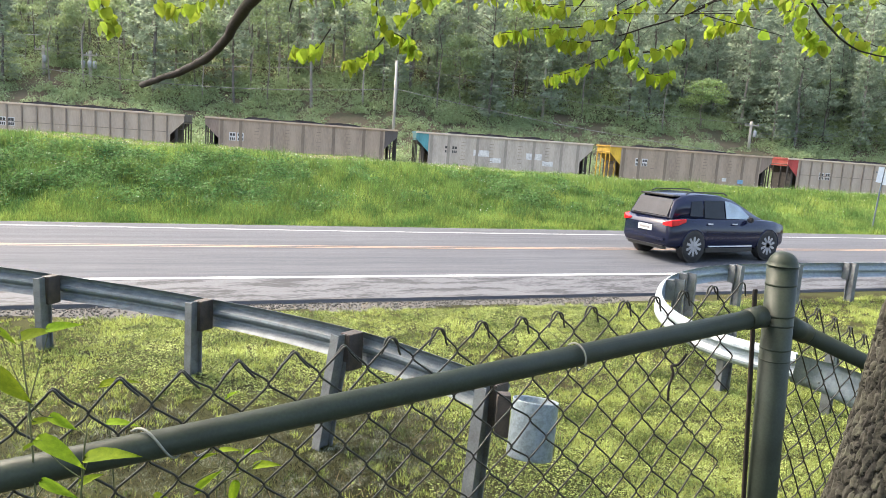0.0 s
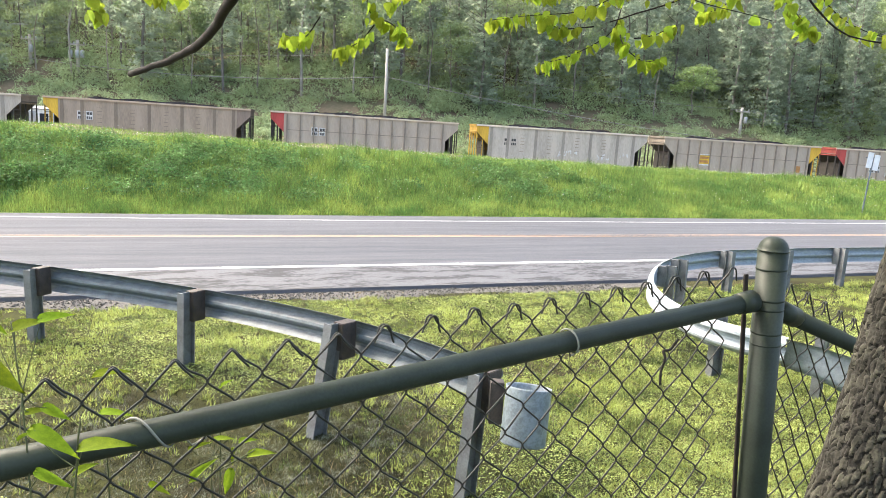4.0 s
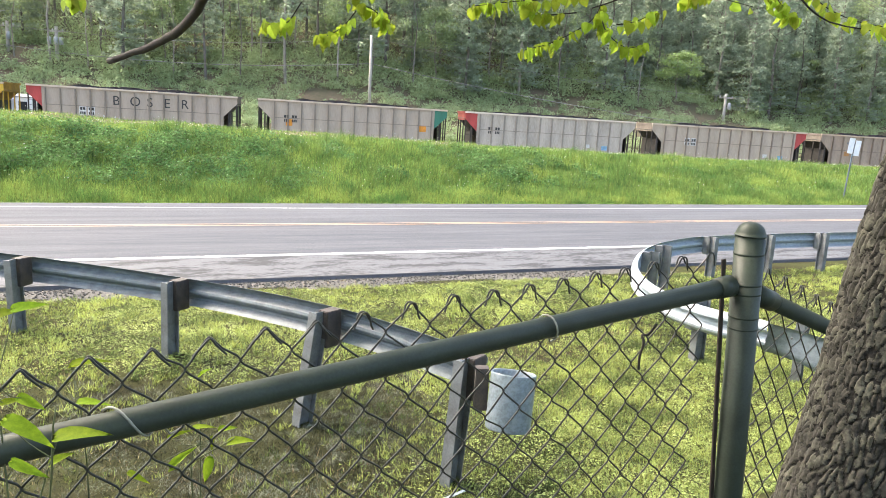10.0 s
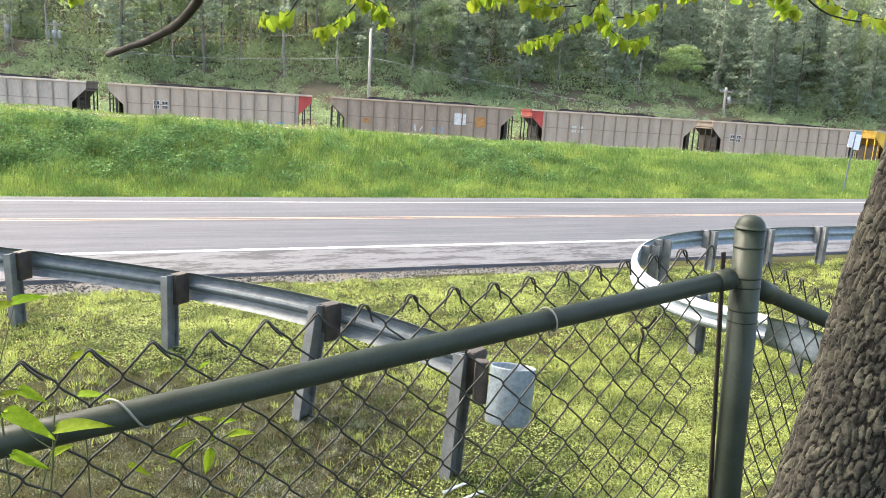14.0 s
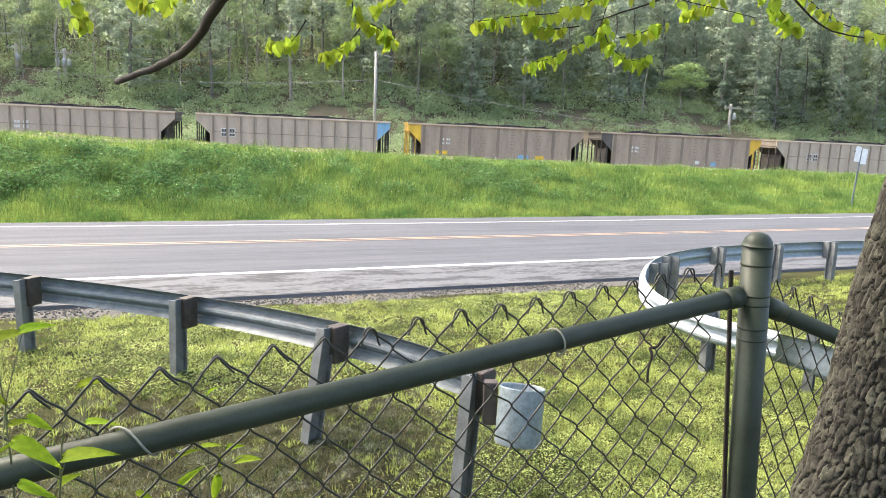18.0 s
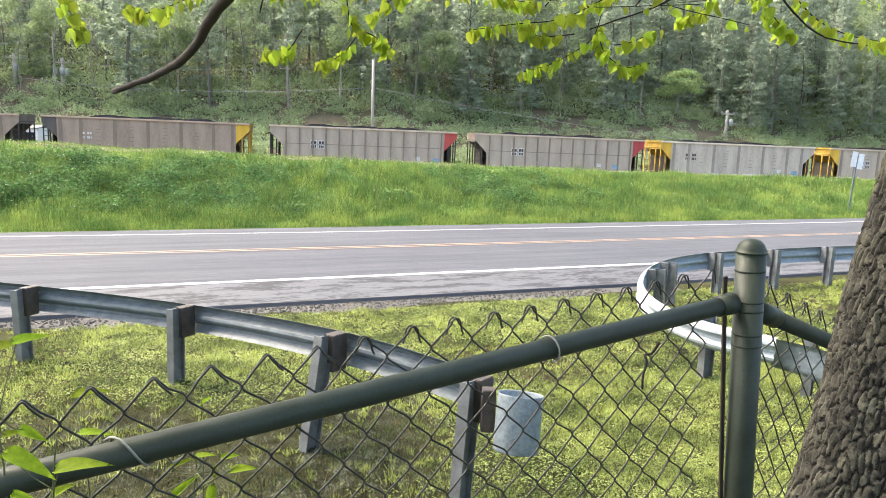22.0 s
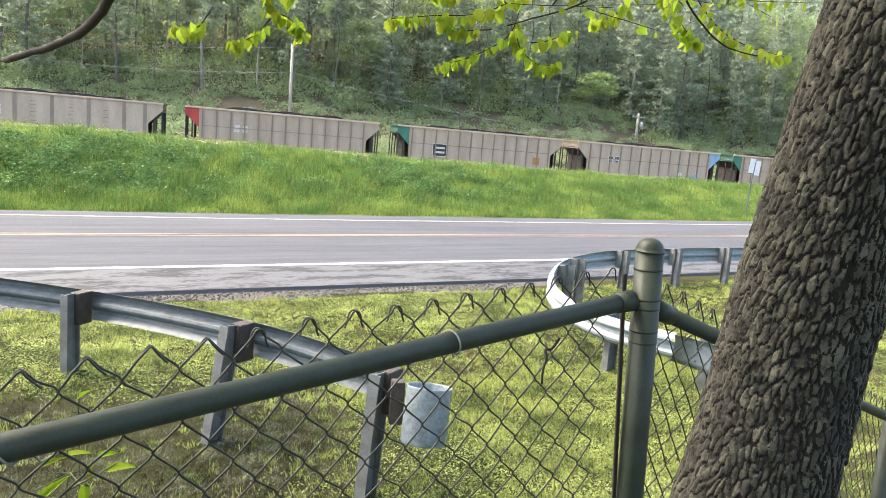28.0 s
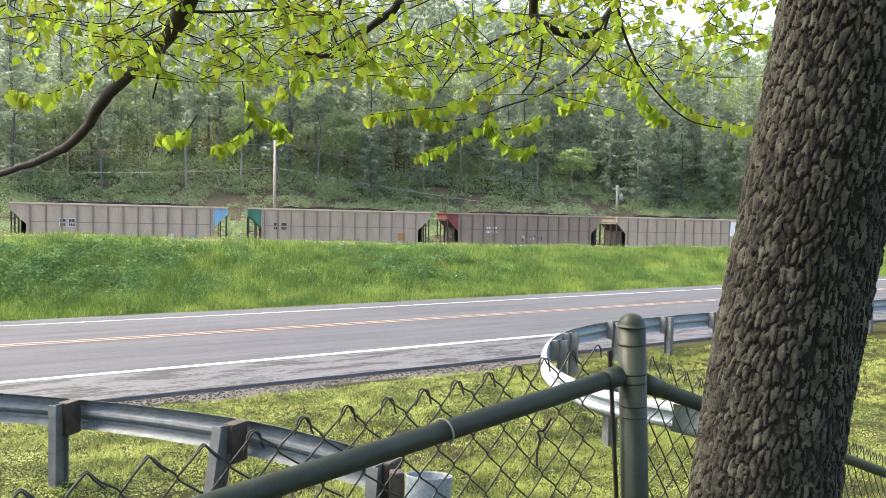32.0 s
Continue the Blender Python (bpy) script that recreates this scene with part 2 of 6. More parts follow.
def lathe(profile, sides=24, m=Matrix()):
    """A turned shape about z from (radius, height) pairs."""
    bm = bmesh.new()
    rings = [[bm.verts.new(m @ Vector((r * math.cos(2 * math.pi * k / sides), r * math.sin(2 * math.pi * k / sides), z))) for k in range(sides)] for r, z in profile]
    for r0, r1 in zip(rings, rings[1:]):
        for k in range(sides):
            bm.faces.new((r0[k], r0[(k + 1) % sides], r1[(k + 1) % sides], r1[k]))
    bm.faces.new(rings[0][::-1])
    bm.faces.new(rings[-1])
    return bm


def spline(pts, n):
    """A smooth curve through points (Catmull-Rom), n steps each."""
    P = [Vector(p) for p in pts]
    P = [2 * P[0] - P[1]] + P + [2 * P[-1] - P[-2]]
    out = []
    for a, b, c, d in zip(P, P[1:], P[2:], P[3:]):
        for k in range(n):
            t = k / n
            out.append(0.5 * (2 * b + (c - a) * t + (2 * a - 5 * b + 4 * c - d) * t * t + (3 * b - a - 3 * c + d) * t ** 3))
    return out + [P[-2]]


# ---- the lie of the land ----
CR, SR = math.cos(radians(20)), math.sin(radians(20))          # the road's heading
CT, ST = math.cos(radians(8.5)), math.sin(radians(8.5))        # the track's heading
ROAD_NEAR, ROAD_FAR = 11.7, 20.75


def uv_xy(u, v):
    return (u * CR - v * SR, u * SR + v * CR)


def sstep(a, b, x):
    t = np.clip((x - a) / (b - a), 0, 1)
    return t * t * (3 - 2 * t)


def rail_z(p):
    return -0.8 - 0.008 * p


def land(x, y):
    """Height of the ground over arrays of x and y."""
    x, y = np.asarray(x, float), np.asarray(y, float)
    u, v = x * CR + y * SR, -x * SR + y * CR
    p, q = (x + 19.0) * CT + (y - 56.5) * ST, -(x + 19.0) * ST + (y - 56.5) * CT
    wob = 0.03 * np.sin(1.3 * x + 0.7 * y) * np.sin(0.9 * y - 0.4 * x) + 0.015 * np.sin(3.1 * x) * np.cos(2.7 * y)
    lawn = 1.25 - 1.27 * sstep(1.1, 4.4, v) - 0.05 + wob * sstep(3, 6, v) * (1 - sstep(10, 11.3, v))
    crest = np.interp(u, [-60, -5.6, 1.5, 10, 18.5, 35, 90], [2.85, 1.96, 1.74, 1.50, 1.31, 1.05, 0.35])
    bank = -0.05 + (crest + 0.05) * sstep(20.4, 28.2, v) * (0.97 + 0.03 * np.sin(u * 0.9)) + (3 * wob + 0.10 * np.sin(1.7 * u + 0.8 * v) * np.sin(1.1 * v - 0.6 * u) + 0.06 * np.sin(3.3 * u) * np.sin(2.6 * v + 1)) * sstep(21.5, 23.5, v) * (1 - sstep(25.5, 27.2, v))
    z = np.where(v < 11.2, lawn, np.where(v < 20.75, -0.12 + 0.05 * sstep(11.8, 11.2, v), bank))
    z = np.where((v >= 11.2) & (v < 11.9), -0.07 - 0.05 * sstep(11.2, 11.9, v), z)
    z = z - 0.25 * sstep(28.5, 33, v)
    tb = rail_z(p) - 0.45
    w = sstep(-17, -7, q)
    z = z * (1 - w) + tb * w
    hill = 2.0 * sstep(4, 11, q) + 4.2 * sstep(11, 30, q) + 0.28 * np.clip(q - 24, 0, 190) + 0.06 * np.clip(q - 194, 0, 900)
    hill = hill * (1 + 0.12 * np.sin(p * 0.021 + 1.0)) + 0.8 * sstep(12, 30, q) * np.sin(0.16 * x + 0.11 * y)
    return np.where(q > 4, tb + hill, z)


def land1(x, y):
    return float(land(np.array([x]), np.array([y]))[0])


def sheet(name, us, vs, zf, material, label, category):
    U, V = np.meshgrid(us, vs)
    X, Y = U * CR - V * SR, U * SR + V * CR
    Z = zf(X, Y)
    n, m_ = U.shape
    idx = np.arange(n * m_).reshape(n, m_)
    F = np.stack([idx[:-1, :-1], idx[:-1, 1:], idx[1:, 1:], idx[1:, :-1]], -1).reshape(-1, 4)
    me = mesh_np(name, np.stack([X, Y, Z], -1).reshape(-1, 3), F)
    me.shade_smooth()
    ob = tagged(part(name, me, material), label, category, kind="structure")
    if name == "ground":
        # lawn, bank and forest floor are three materials on the one sheet
        for extra in ("bank_soil", "forest_floor", "gravel"):
            me.materials.append(M[extra])
        cx, cy = X[:-1, :-1], Y[:-1, :-1]
        cv = V[:-1, :-1]
        cq = -(cx + 19.0) * ST + (cy - 56.5) * CT
        # hidden ground past v 31.5 takes forest-floor brown to warm light bounced on the train
        me.polygons.foreach_set("material_index", np.where((cq > 4) | (cv > 31.5), 2, np.where(cv > 20, 1, np.where((cv > 11.0 + 0.15 * np.sin(1.7 * U[:-1, :-1])) & (U[:-1, :-1] < 9.5), 3, 0))).astype(np.int32).ravel())
    return ob


us = np.concatenate([np.linspace(-900, -120, 24), np.linspace(-110, -30, 40), np.linspace(-28, 45, 240), np.linspace(47, 140, 45), np.linspace(160, 900, 24)])
vs = np.concatenate([np.linspace(-300, -15, 14), np.linspace(-14, 0.5, 24), np.linspace(0.8, 12.2, 90), np.linspace(12.6, 20.2, 12), np.linspace(20.4, 34, 60), np.linspace(34.8, 110, 110), np.linspace(114, 320, 60), np.linspace(350, 1100, 16)])
ground = sheet("ground", us, vs, land, M["soil"], "grassy ground rising from a lawn to a bank and a wooded hill", "ground")


rv = np.array([ROAD_NEAR - 0.005, ROAD_NEAR, 12.5, 13.5, 15, 17, 19, 20.3, ROAD_FAR, ROAD_FAR + 0.005])


def road_surface(x, y):
    v = -x * SR + y * CR
    z = 0.035 - 0.016 * np.abs(v - 17.0)
    return np.where((v < ROAD_NEAR - 0.002) | (v > ROAD_FAR + 0.002), -0.3, z)


road = sheet("road", np.concatenate([np.linspace(-600, -60, 30), np.linspace(-58, 90, 75), np.linspace(100, 600, 30)]), rv, road_surface, M["asphalt"], "grey two-lane asphalt road with a worn paved shoulder", "road")


def stripe(label, v0, v1, material, drift=0.0, u0=-300, u1=300):
    """A painted line; drift: how far it comes nearer where the lane narrows to the right."""
    uu = np.linspace(u0, u1, 400)
    ob = sheet("road_marking", uu, np.array([v0, v1]), lambda x, y: 0.035 - 0.016 * np.abs(-x * SR + y * CR - 17.0) + 0.005, material, label, "road marking")
    co = np.empty(len(ob.data.vertices) * 3)
    ob.data.vertices.foreach_get("co", co)
    co = co.reshape(-1, 3)
    dv = -drift * sstep(-12, 8, co[:, 0] * CR + co[:, 1] * SR)
    co[:, 0] -= dv * SR
    co[:, 1] += dv * CR
    co[:, 2] = road_surface(co[:, 0], co[:, 1]) + 0.005
    ob.data.vertices.foreach_set("co", co.ravel())
    return ob


stripe("worn white edge line on the asphalt", 13.36, 13.50, M["white_paint"])
stripe("white edge line along the far side of the road", 20.10, 20.21, M["worn_white_paint"], 0.62)
stripe("yellow centre line, one of a pair", 16.72, 16.80, M["yellow_paint"], 0.22)
stripe("yellow centre line, one of a pair", 16.90, 16.98, M["yellow_paint"], 0.22)

# the older shoulder, a skin on the same bed
shoulder_mat = mat("worn_shoulder_asphalt", (0.086, 0.090, 0.098), 0.75, dark=(0.028, 0.029, 0.032), scale=1.5, fine=14, bump=0.2, stretch=(0.6, 2.2, 1), turn=-20, dist=0.005, lo=0.445, hi=0.515, grain=150, spec=0.25)
sheet("road_shoulder", np.linspace(-80, 120, 120), np.array([ROAD_NEAR + 0.01, 12.3, 12.9, 13.3]), lambda x, y: 0.035 - 0.016 * np.abs(-x * SR + y * CR - 17.0) + 0.004, shoulder_mat, "blotchy worn asphalt shoulder with dark damp stains", "road shoulder")

# ---- guardrails ----


def w_beam(path, top, material_name="galv"):
    """W-shaped beam swept along a path of points at its top edge; the traffic face is to the left of the path."""
    prof = [(0.0, 0.0), (0.035, -0.02), (0.075, -0.055), (0.08, -0.085), (0.02, -0.13), (0.012, -0.155), (0.02, -0.18), (0.08, -0.225), (0.075, -0.255), (0.035, -0.29), (0.0, -0.31)]
    bm = bmesh.new()
    rings = []
    P = [Vector(p) for p in path]
    for i, p in enumerate(P):
        d = P[min(i + 1, len(P) - 1)] - P[max(i - 1, 0)]
        n = Vector((-d.y, d.x, 0)).normalized()
        front = [bm.verts.new(p + n * (a - 0.04) + Vector((0, 0, b))) for a, b in prof]
        back = [bm.verts.new(p + n * (a - 0.046) + Vector((0, 0, b))) for a, b in prof[::-1]]
        rings.append(front + back)
    k = len(rings[0])
    for r0, r1 in zip(rings, rings[1:]):
        for j in range(k):
            bm.faces.new((r0[j], r0[(j + 1) % k], r1[(j + 1) % k], r1[j]))
    bm.faces.new(rings[0][::-1])
    bm.faces.new(rings[-1])
    bmesh.ops.recalc_face_normals(bm, faces=bm.faces)
    return bm


def i_post(h, w=0.10, d=0.15, t=0.012):
    bm = bmesh.new()
    add_box(bm, w, t, h, Matrix.Translation((0, -d / 2, 0)))
    add_box(bm, w, t, h, Matrix.Translation((0, d / 2, 0)))
    add_box(bm, t, d - t, h)
    return bm


def rail_post(parent, top, foot, heading):
    """Steel post from foot to top, its web across the rail."""
    top, foot = Vector(top), Vector(foot)
    ax = (top - foot)
    h = ax.length + 0.5
    z = ax.normalized()
    x = Vector((math.cos(heading), math.sin(heading), 0))
    y = z.cross(x).normalized()
    x = y.cross(z)
    m = Matrix((x, y, z)).transposed().to_4x4()
    m.translation = top - z * (h / 2)
    return part("post", i_post(h), M["post_steel"], parent, m=m)


rail_l = thing("guardrail", "weathered galvanised steel guardrail with leaning posts on a lawn", "guardrail")
LPOSTS = [((-9.1, 9.75, 0.80), (-9.1, 9.75, -0.1)), ((-6.9, 9.05, 0.81), (-6.9, 9.05, -0.1)), ((-4.72, 8.39, 0.83), (-4.70, 8.39, -0.09)), ((-2.65, 7.70, 0.82), (-2.66, 7.70, 0.0)), ((-0.81, 6.20, 0.985), (-0.95, 6.15, -0.12)), ((0.44, 5.20, 0.95), (0.38, 5.15, 0.0))]
lp = [Vector(a) for a, _ in LPOSTS]
beam_pts = []
for i, p in enumerate(lp):
    d = lp[min(i + 1, 5)] - lp[max(i - 1, 0)]
    n = Vector((-d.y, d.x, 0)).normalized()
    beam_pts.append(p + n * 0.26 + Vector((0, 0, 0.0)))
    if i:
        rail_post(rail_l, *LPOSTS[i], math.atan2(d.y, d.x))
        part("spacer_block", box(0.12, 0.18, 0.34, Matrix(), 0.006), M["block"], rail_l, m=Matrix.Translation(p + n * 0.13 + Vector((0, 0, -0.17))) @ Matrix.Rotation(math.atan2(d.y, d.x), 4, "Z"))
beam_pts[-1] += (lp[-1] - lp[-2]).normalized() * 0.02
bsp = spline([tuple(p) for p in beam_pts], 8)
part("beam", w_beam(bsp, 0), M["galv"], rail_l, "weathered galvanised W-shaped beam", smooth=False)

rail_r = thing("guardrail", "galvanised steel guardrail curving round a grassy corner", "guardrail")
RPATH = [(3.95, 7.45, 0.72), (3.4, 8.05, 0.72), (3.15, 8.9, 0.72), (3.2, 9.9, 0.72), (3.52, 10.95, 0.72), (4.0, 11.95, 0.72), (4.75, 12.85, 0.72), (5.6, 13.48, 0.72), (7.05, 14.12, 0.72), (8.5, 14.72, 0.72), (14.7, 16.9, 0.72), (30.0, 22.4, 0.72), (60, 33.3, 0.72)]
rsp = spline(RPATH, 6)
part("beam", w_beam(rsp, 0), M["galv_bright"], rail_r, "galvanised W-shaped beam bent in a tight curve")


def curve_post(parent, x, y, heading):
    nx, ny = math.sin(heading), -math.cos(heading)
    gz = land1(x + nx * .26, y + ny * .26)
    rail_post(parent, (x + nx * 0.24, y + ny * 0.24, 0.74), (x + nx * 0.24, y + ny * 0.24, gz), heading)
    part("spacer_block", box(0.10, 0.15, 0.34, Matrix(), 0.006), M["post_steel"], parent, m=Matrix.Translation((x + nx * 0.115, y + ny * 0.115, 0.55)) @ Matrix.Rotation(heading, 4, "Z"))


for x, y, a in ((4.36, 7.55, -40 + 180), (3.33, 8.2, 115), (3.75, 11.5, 62), (4.2, 12.2, 55), (5.6, 13.48, 30), (7.05, 14.12, 23), (8.5, 14.72, 22), (10.3, 15.4, 20), (12.1, 16.0, 20), (13.9, 16.65, 20), (15.7, 17.3, 20), (17.5, 17.95, 20), (19.3, 18.6, 20), (21.1, 19.25, 20)):
    curve_post(rail_r, x, y, radians(a))


# rounded end piece of the left rail: an open galvanised drum hung on the last post
end = lathe([(0.165, -0.42), (0.170, -0.41), (0.170, -0.01), (0.171, 0.0), (0.165, 0.0), (0.162, -0.012), (0.160, -0.40)], 28)
part("end_section", end, M["galv_drum"], rail_l, "rounded galvanised end section", Matrix.Translation((0.795, 5.02, 0.925)) @ Matrix.Rotation(radians(-11), 4, "X") @ Matrix.Rotation(radians(4), 4, "Y"), True)
part("end_bracket", box(0.10, 0.10, 0.33, Matrix.Translation((0.565, 5.09, 0.77)), 0.006), M["block"], rail_l)
# flared end of the right rail
bm = bmesh.new()
fl = [(0.0, 0.0, -0.31), (0.35, 0.02, -0.34), (0.62, 0.07, -0.42), (0.80, 0.13, -0.46), (0.95, 0.18, -0.36)]
rows_ = []
for s_, dz, zb in fl:
    rows_.append([bm.verts.new((3.93 + s_ * 0.72 + 0.02 * math.sin(j), 7.44 - s_ * 0.66, 0.715 + (dz * -0.5) * (1 - j / 5) + zb * j / 5 * 1.0)) for j in range(6)])
for r0, r1 in zip(rows_, rows_[1:]):
    for a, b, c, d in zip(r0, r0[1:], r1[1:], r1):
        bm.faces.new((a, b, c, d))
bmesh.ops.solidify(bm, geom=bm.faces[:], thickness=0.006)
part("end_section", bm, M["galv_bright"], rail_r, "flared galvanised end section", smooth=True)
for x, y, z in ((4.1, 7.25, 0.62), (4.1, 7.25, 0.48), (3.46, 10.75, 0.62), (3.43, 10.65, 0.48)):
    part("bolt", lathe([(0.014, 0), (0.014, 0.008), (0.008, 0.012)], 8), M["post_steel"], rail_r, m=Matrix.Translation((x, y - 0.03, z)) @ Matrix.Rotation(radians(90), 4, "X"))

# ---- chain-link fence ----
fence = thing("chain_link_fence", "olive vinyl chain-link fence with a round-capped corner post", "fence")
FP = Vector((0.774, 1.6, 0))
FD = Vector((-0.8796, -0.4758, 0))
FLEN = 2.6


def rail_h(x):
    return 2.372 + 0.088 * x


PP = FP + Vector((0.011, 0, 0))
post = part("corner_post", tube([PP + Vector((0.085, 0, 0.9)), PP + Vector((0.030, 0, 2.0)), PP + Vector((0.004, 0, 2.555))], 0.0335, 32), M["fence_paint"], fence, smooth=True)
part("cap", lathe([(0.0348, 0), (0.0360, 0.0006), (0.0358, 0.0022), (0.0338, 0.0032), (0.0320, 0.010), (0.0278, 0.020), (0.0195, 0.0285), (0.009, 0.0325), (0.001, 0.0335)], 32, Matrix.Translation(PP + Vector((0.0035, 0, 2.556)))), M["fence_paint"], post, "domed metal cap", smooth=True)


def post_axis(z):
    return PP + Vector((0.030 - 0.026 * (z - 2.0) / 0.545, 0, z))


for z, h in ((2.512, 0.005), (2.440, 0.005), (2.418, 0.005), (2.362, 0.005), (2.335, 0.004)):
    part("band", tube([post_axis(z), post_axis(z + 0.0008), post_axis(z + h - 0.0008), post_axis(z + h)], [0.0336, 0.0343, 0.0343, 0.0336], 32, False), M["fence_paint"], post, smooth=True)
fe = FP + FD * FLEN
top_rail = part("top_rail", tube([FP + FD * 0.05 + Vector((0, 0, rail_h(FP.x - 0.04))), FP + FD * 1.3 + Vector((0, 0, rail_h(FP.x + FD.x * 1.3) - 0.003)), fe + Vector((0, 0, rail_h(fe.x)))], 0.021, 24), M["fence_paint"], fence, "round top rail with faint drawing lines", smooth=True)
part("rail_cup", tube([FP + FD * 0.028 + Vector((0, 0, rail_h(FP.x - 0.02))), FP + FD * 0.075 + Vector((0, 0, rail_h(FP.x - 0.06)))], [0.026, 0.024], 24), M["fence_paint"], fence, smooth=True)
rusty_bar = mat("rusty_bar", (0.050, 0.032, 0.024), 0.75, dark=(0.022, 0.018, 0.016), scale=20, fine=120, bump=0.2, dist=0.002)
part("tension_bar", box(0.013, 0.005, 1.2, Matrix.Translation((0.779, 1.60, 1.90)) @ Matrix.Rotation(radians(-4.35), 4, "Y") @ Matrix.Rotation(radians(28.4), 4, "Z"), 0.001), rusty_bar, fence, "rust-brown flat tension bar")

# the second run, which falls away to a lower post
RP, RQ = Vector((0.85, 1.635, 2.405)), Vector((2.57, 2.75, 1.68))
rd = (RQ - RP).normalized()
part("top_rail", tube([RP, RQ], 0.021, 20), M["fence_paint"], fence, smooth=True)
part("rail_cup", tube([RP - rd * 0.03, RP + rd * 0.055], [0.026, 0.025], 20), M["fence_paint"], fence, smooth=True)
part("line_post", tube([RQ + Vector((0.03, 0, -1.35)), RQ + Vector((0, 0, 0.06))], 0.030, 20), M["fence_paint"], fence, smooth=True)
part("cap", lathe([(0.033, 0), (0.034, 0.02), (0.03, 0.04), (0.015, 0.056), (0.002, 0.06)], 20, Matrix.Translation(RQ + Vector((0, 0, 0.05)))), M["fence_paint"], fence, smooth=True)
part("top_rail", tube([RQ, RQ + Vector((1.9, 1.1, -0.5))], 0.021, 16), M["fence_paint"], fence, smooth=True)


EAR = ((0.0165, -0.0295, 2.4), (0.0122, -0.0215, 3.1), (0.0100, -0.0120, 3.6), (0.0082, -0.0040, 3.4), (0.0043, 0.0012, 2.8), (-0.0003, 0.0019, 2.1), (-0.0046, -0.0003, 1.6), (-0.0076, -0.0055, 1.2), (-0.0106, -0.0115, 0.9))
TIGHT = ((0.0250, -0.0270, 2.4), (0.0150, -0.0165, 3.0), (0.0080, -0.0085, 3.2), (0.0036, -0.0015, 3.0), (0.0000, 0.0016, 2.6), (-0.0040, -0.0008, 2.4), (-0.0085, -0.0060, 2.4), (-0.0150, -0.0130, 2.2), (-0.0200, -0.0185, 2.0))


def fabric(parent, origin, along, length, tops, height, cell=0.0862):
    """Woven diamond mesh: every wire zigzags down and hooks into its neighbours."""
    a, hv = cell / 2, cell / 2
    nrm = Vector((-along.y, along.x, 0)).normalized()
    if nrm.y < 0:
        nrm = -nrm
    rng = random.Random(5)
    hold = new("fabric")
    hold.parent = parent
    n = int(length / a)
    wob = [(rng.uniform(-0.002, 0.002), rng.uniform(-0.0025, 0.0025)) for _ in range(n + 3)]
    for i in range(n):
        pts, nz = [], int(height / hv)
        for j in range(nz + 1):
            odd = (i + j) % 2
            c = i + odd
            wx = (i + odd) * a + wob[c][0] + 0.004 * math.sin(j * 0.9 + c * 0.35)
            p = origin + along * wx + Vector((0, 0, tops(wx) - j * hv * (1 + 0.02 * math.sin(c * 0.4)) + wob[c][1]))
            inw = 0.0016 if odd else -0.0016
            s_ = -1 if odd else 1
            if j == 0:
                # knuckle: the wire's end bends over the peak and back down its neighbour
                if not odd and i % 2 == 0 or odd and i % 2:
                    for da, dz_, dn in (EAR if wx < 0.95 else TIGHT):
                        pts.append(p - along * (s_ * da) + Vector((0, 0, dz_)) + nrm * inw * dn)
            else:
                pts += [p + along * (s_ * 0.0052) + Vector((0, 0, 0.0078)) - nrm * inw, p + along * (-s_ * 0.0012) + nrm * inw * 0.2, p + along * (s_ * 0.0052) - Vector((0, 0, 0.0078)) + nrm * inw]
        if len(pts) > 2:
            part("wire", tube(pts, 0.00195, 5, False), M["wire"], hold, smooth=True)


fabric(fence, FP + FD * 0.075 + Vector((-0.012, 0.028, 0)), FD, FLEN - 0.15, lambda w: 2.487 + 0.074 * (0.70 - 0.38 - 0.8796 * w), 1.05)
fabric(fence, RP + rd * 0.06 + Vector((-0.01, 0.03, -RP.z)), Vector((rd.x, rd.y, 0)).normalized() * 1.0, 2.3, lambda w: RP.z + 0.075 + w * rd.z / math.hypot(rd.x, rd.y), 1.0)


def tie(s_, lean, label):
    """A wire tie round the rail."""
    c = FP + FD * s_
    c.z = rail_h(c.x)
    up, side = Vector((0, 0, 1)), Vector((-FD.y, FD.x, 0))
    pts = [c + (math.cos(t) * up - math.sin(t) * side) * 0.0240 + FD * (lean * t / 3.14) for t in [0.9 - k * 0.38 for k in range(14)]]
    part("tie_wire", tube(pts + [pts[-1] + Vector((0.01, 0.02, -0.03)), pts[-1] + Vector((0.03, 0.03, -0.02))], 0.0019, 6), M["tie_wire"], fence, label, smooth=True)


tie(0.560, 0.014, "grey wire tie")
tie(1.335, 0.048, "twisted grey wire tie")
tie(2.05, 0.02, "grey wire tie")
part("vine_stub", tube(spline([(0.545, 1.465, 2.375), (0.528, 1.46, 2.352), (0.512, 1.455, 2.350), (0.516, 1.45, 2.335), (0.510, 1.45, 2.305), (0.511, 1.45, 2.275)], 3), [0.003] * 10 + [0.0025] * 6, 6), M["twig"], fence, "dry vine stub caught in the mesh", smooth=True)

# ---- the leaning tree by the fence ----
tree = thing("tree", "leaning tree with deeply plated grey-brown bark", "tree")
AXIS = spline([(0.65, 1.06, 1.05), (0.690, 1.05, 1.7), (0.757, 1.025, 2.30), (0.778, 1.015, 2.53), (0.791, 1.0, 2.69), (0.814, 0.975, 2.92), (0.842, 0.95, 3.2), (0.90, 0.93, 3.8), (1.0, 1.0, 4.6)], 10)


def trunk_r(z):
    return float(np.interp(z, [1.05, 1.6, 2.2, 2.45, 2.65, 3.0, 4.6], [0.160, 0.137, 0.119, 0.112, 0.109, 0.106, 0.085]))


trunk = part("trunk", tube(AXIS, [trunk_r(p.z) - 0.010 for p in AXIS], 40), M["groove_shade"], tree, "dark furrowed trunk", smooth=True)


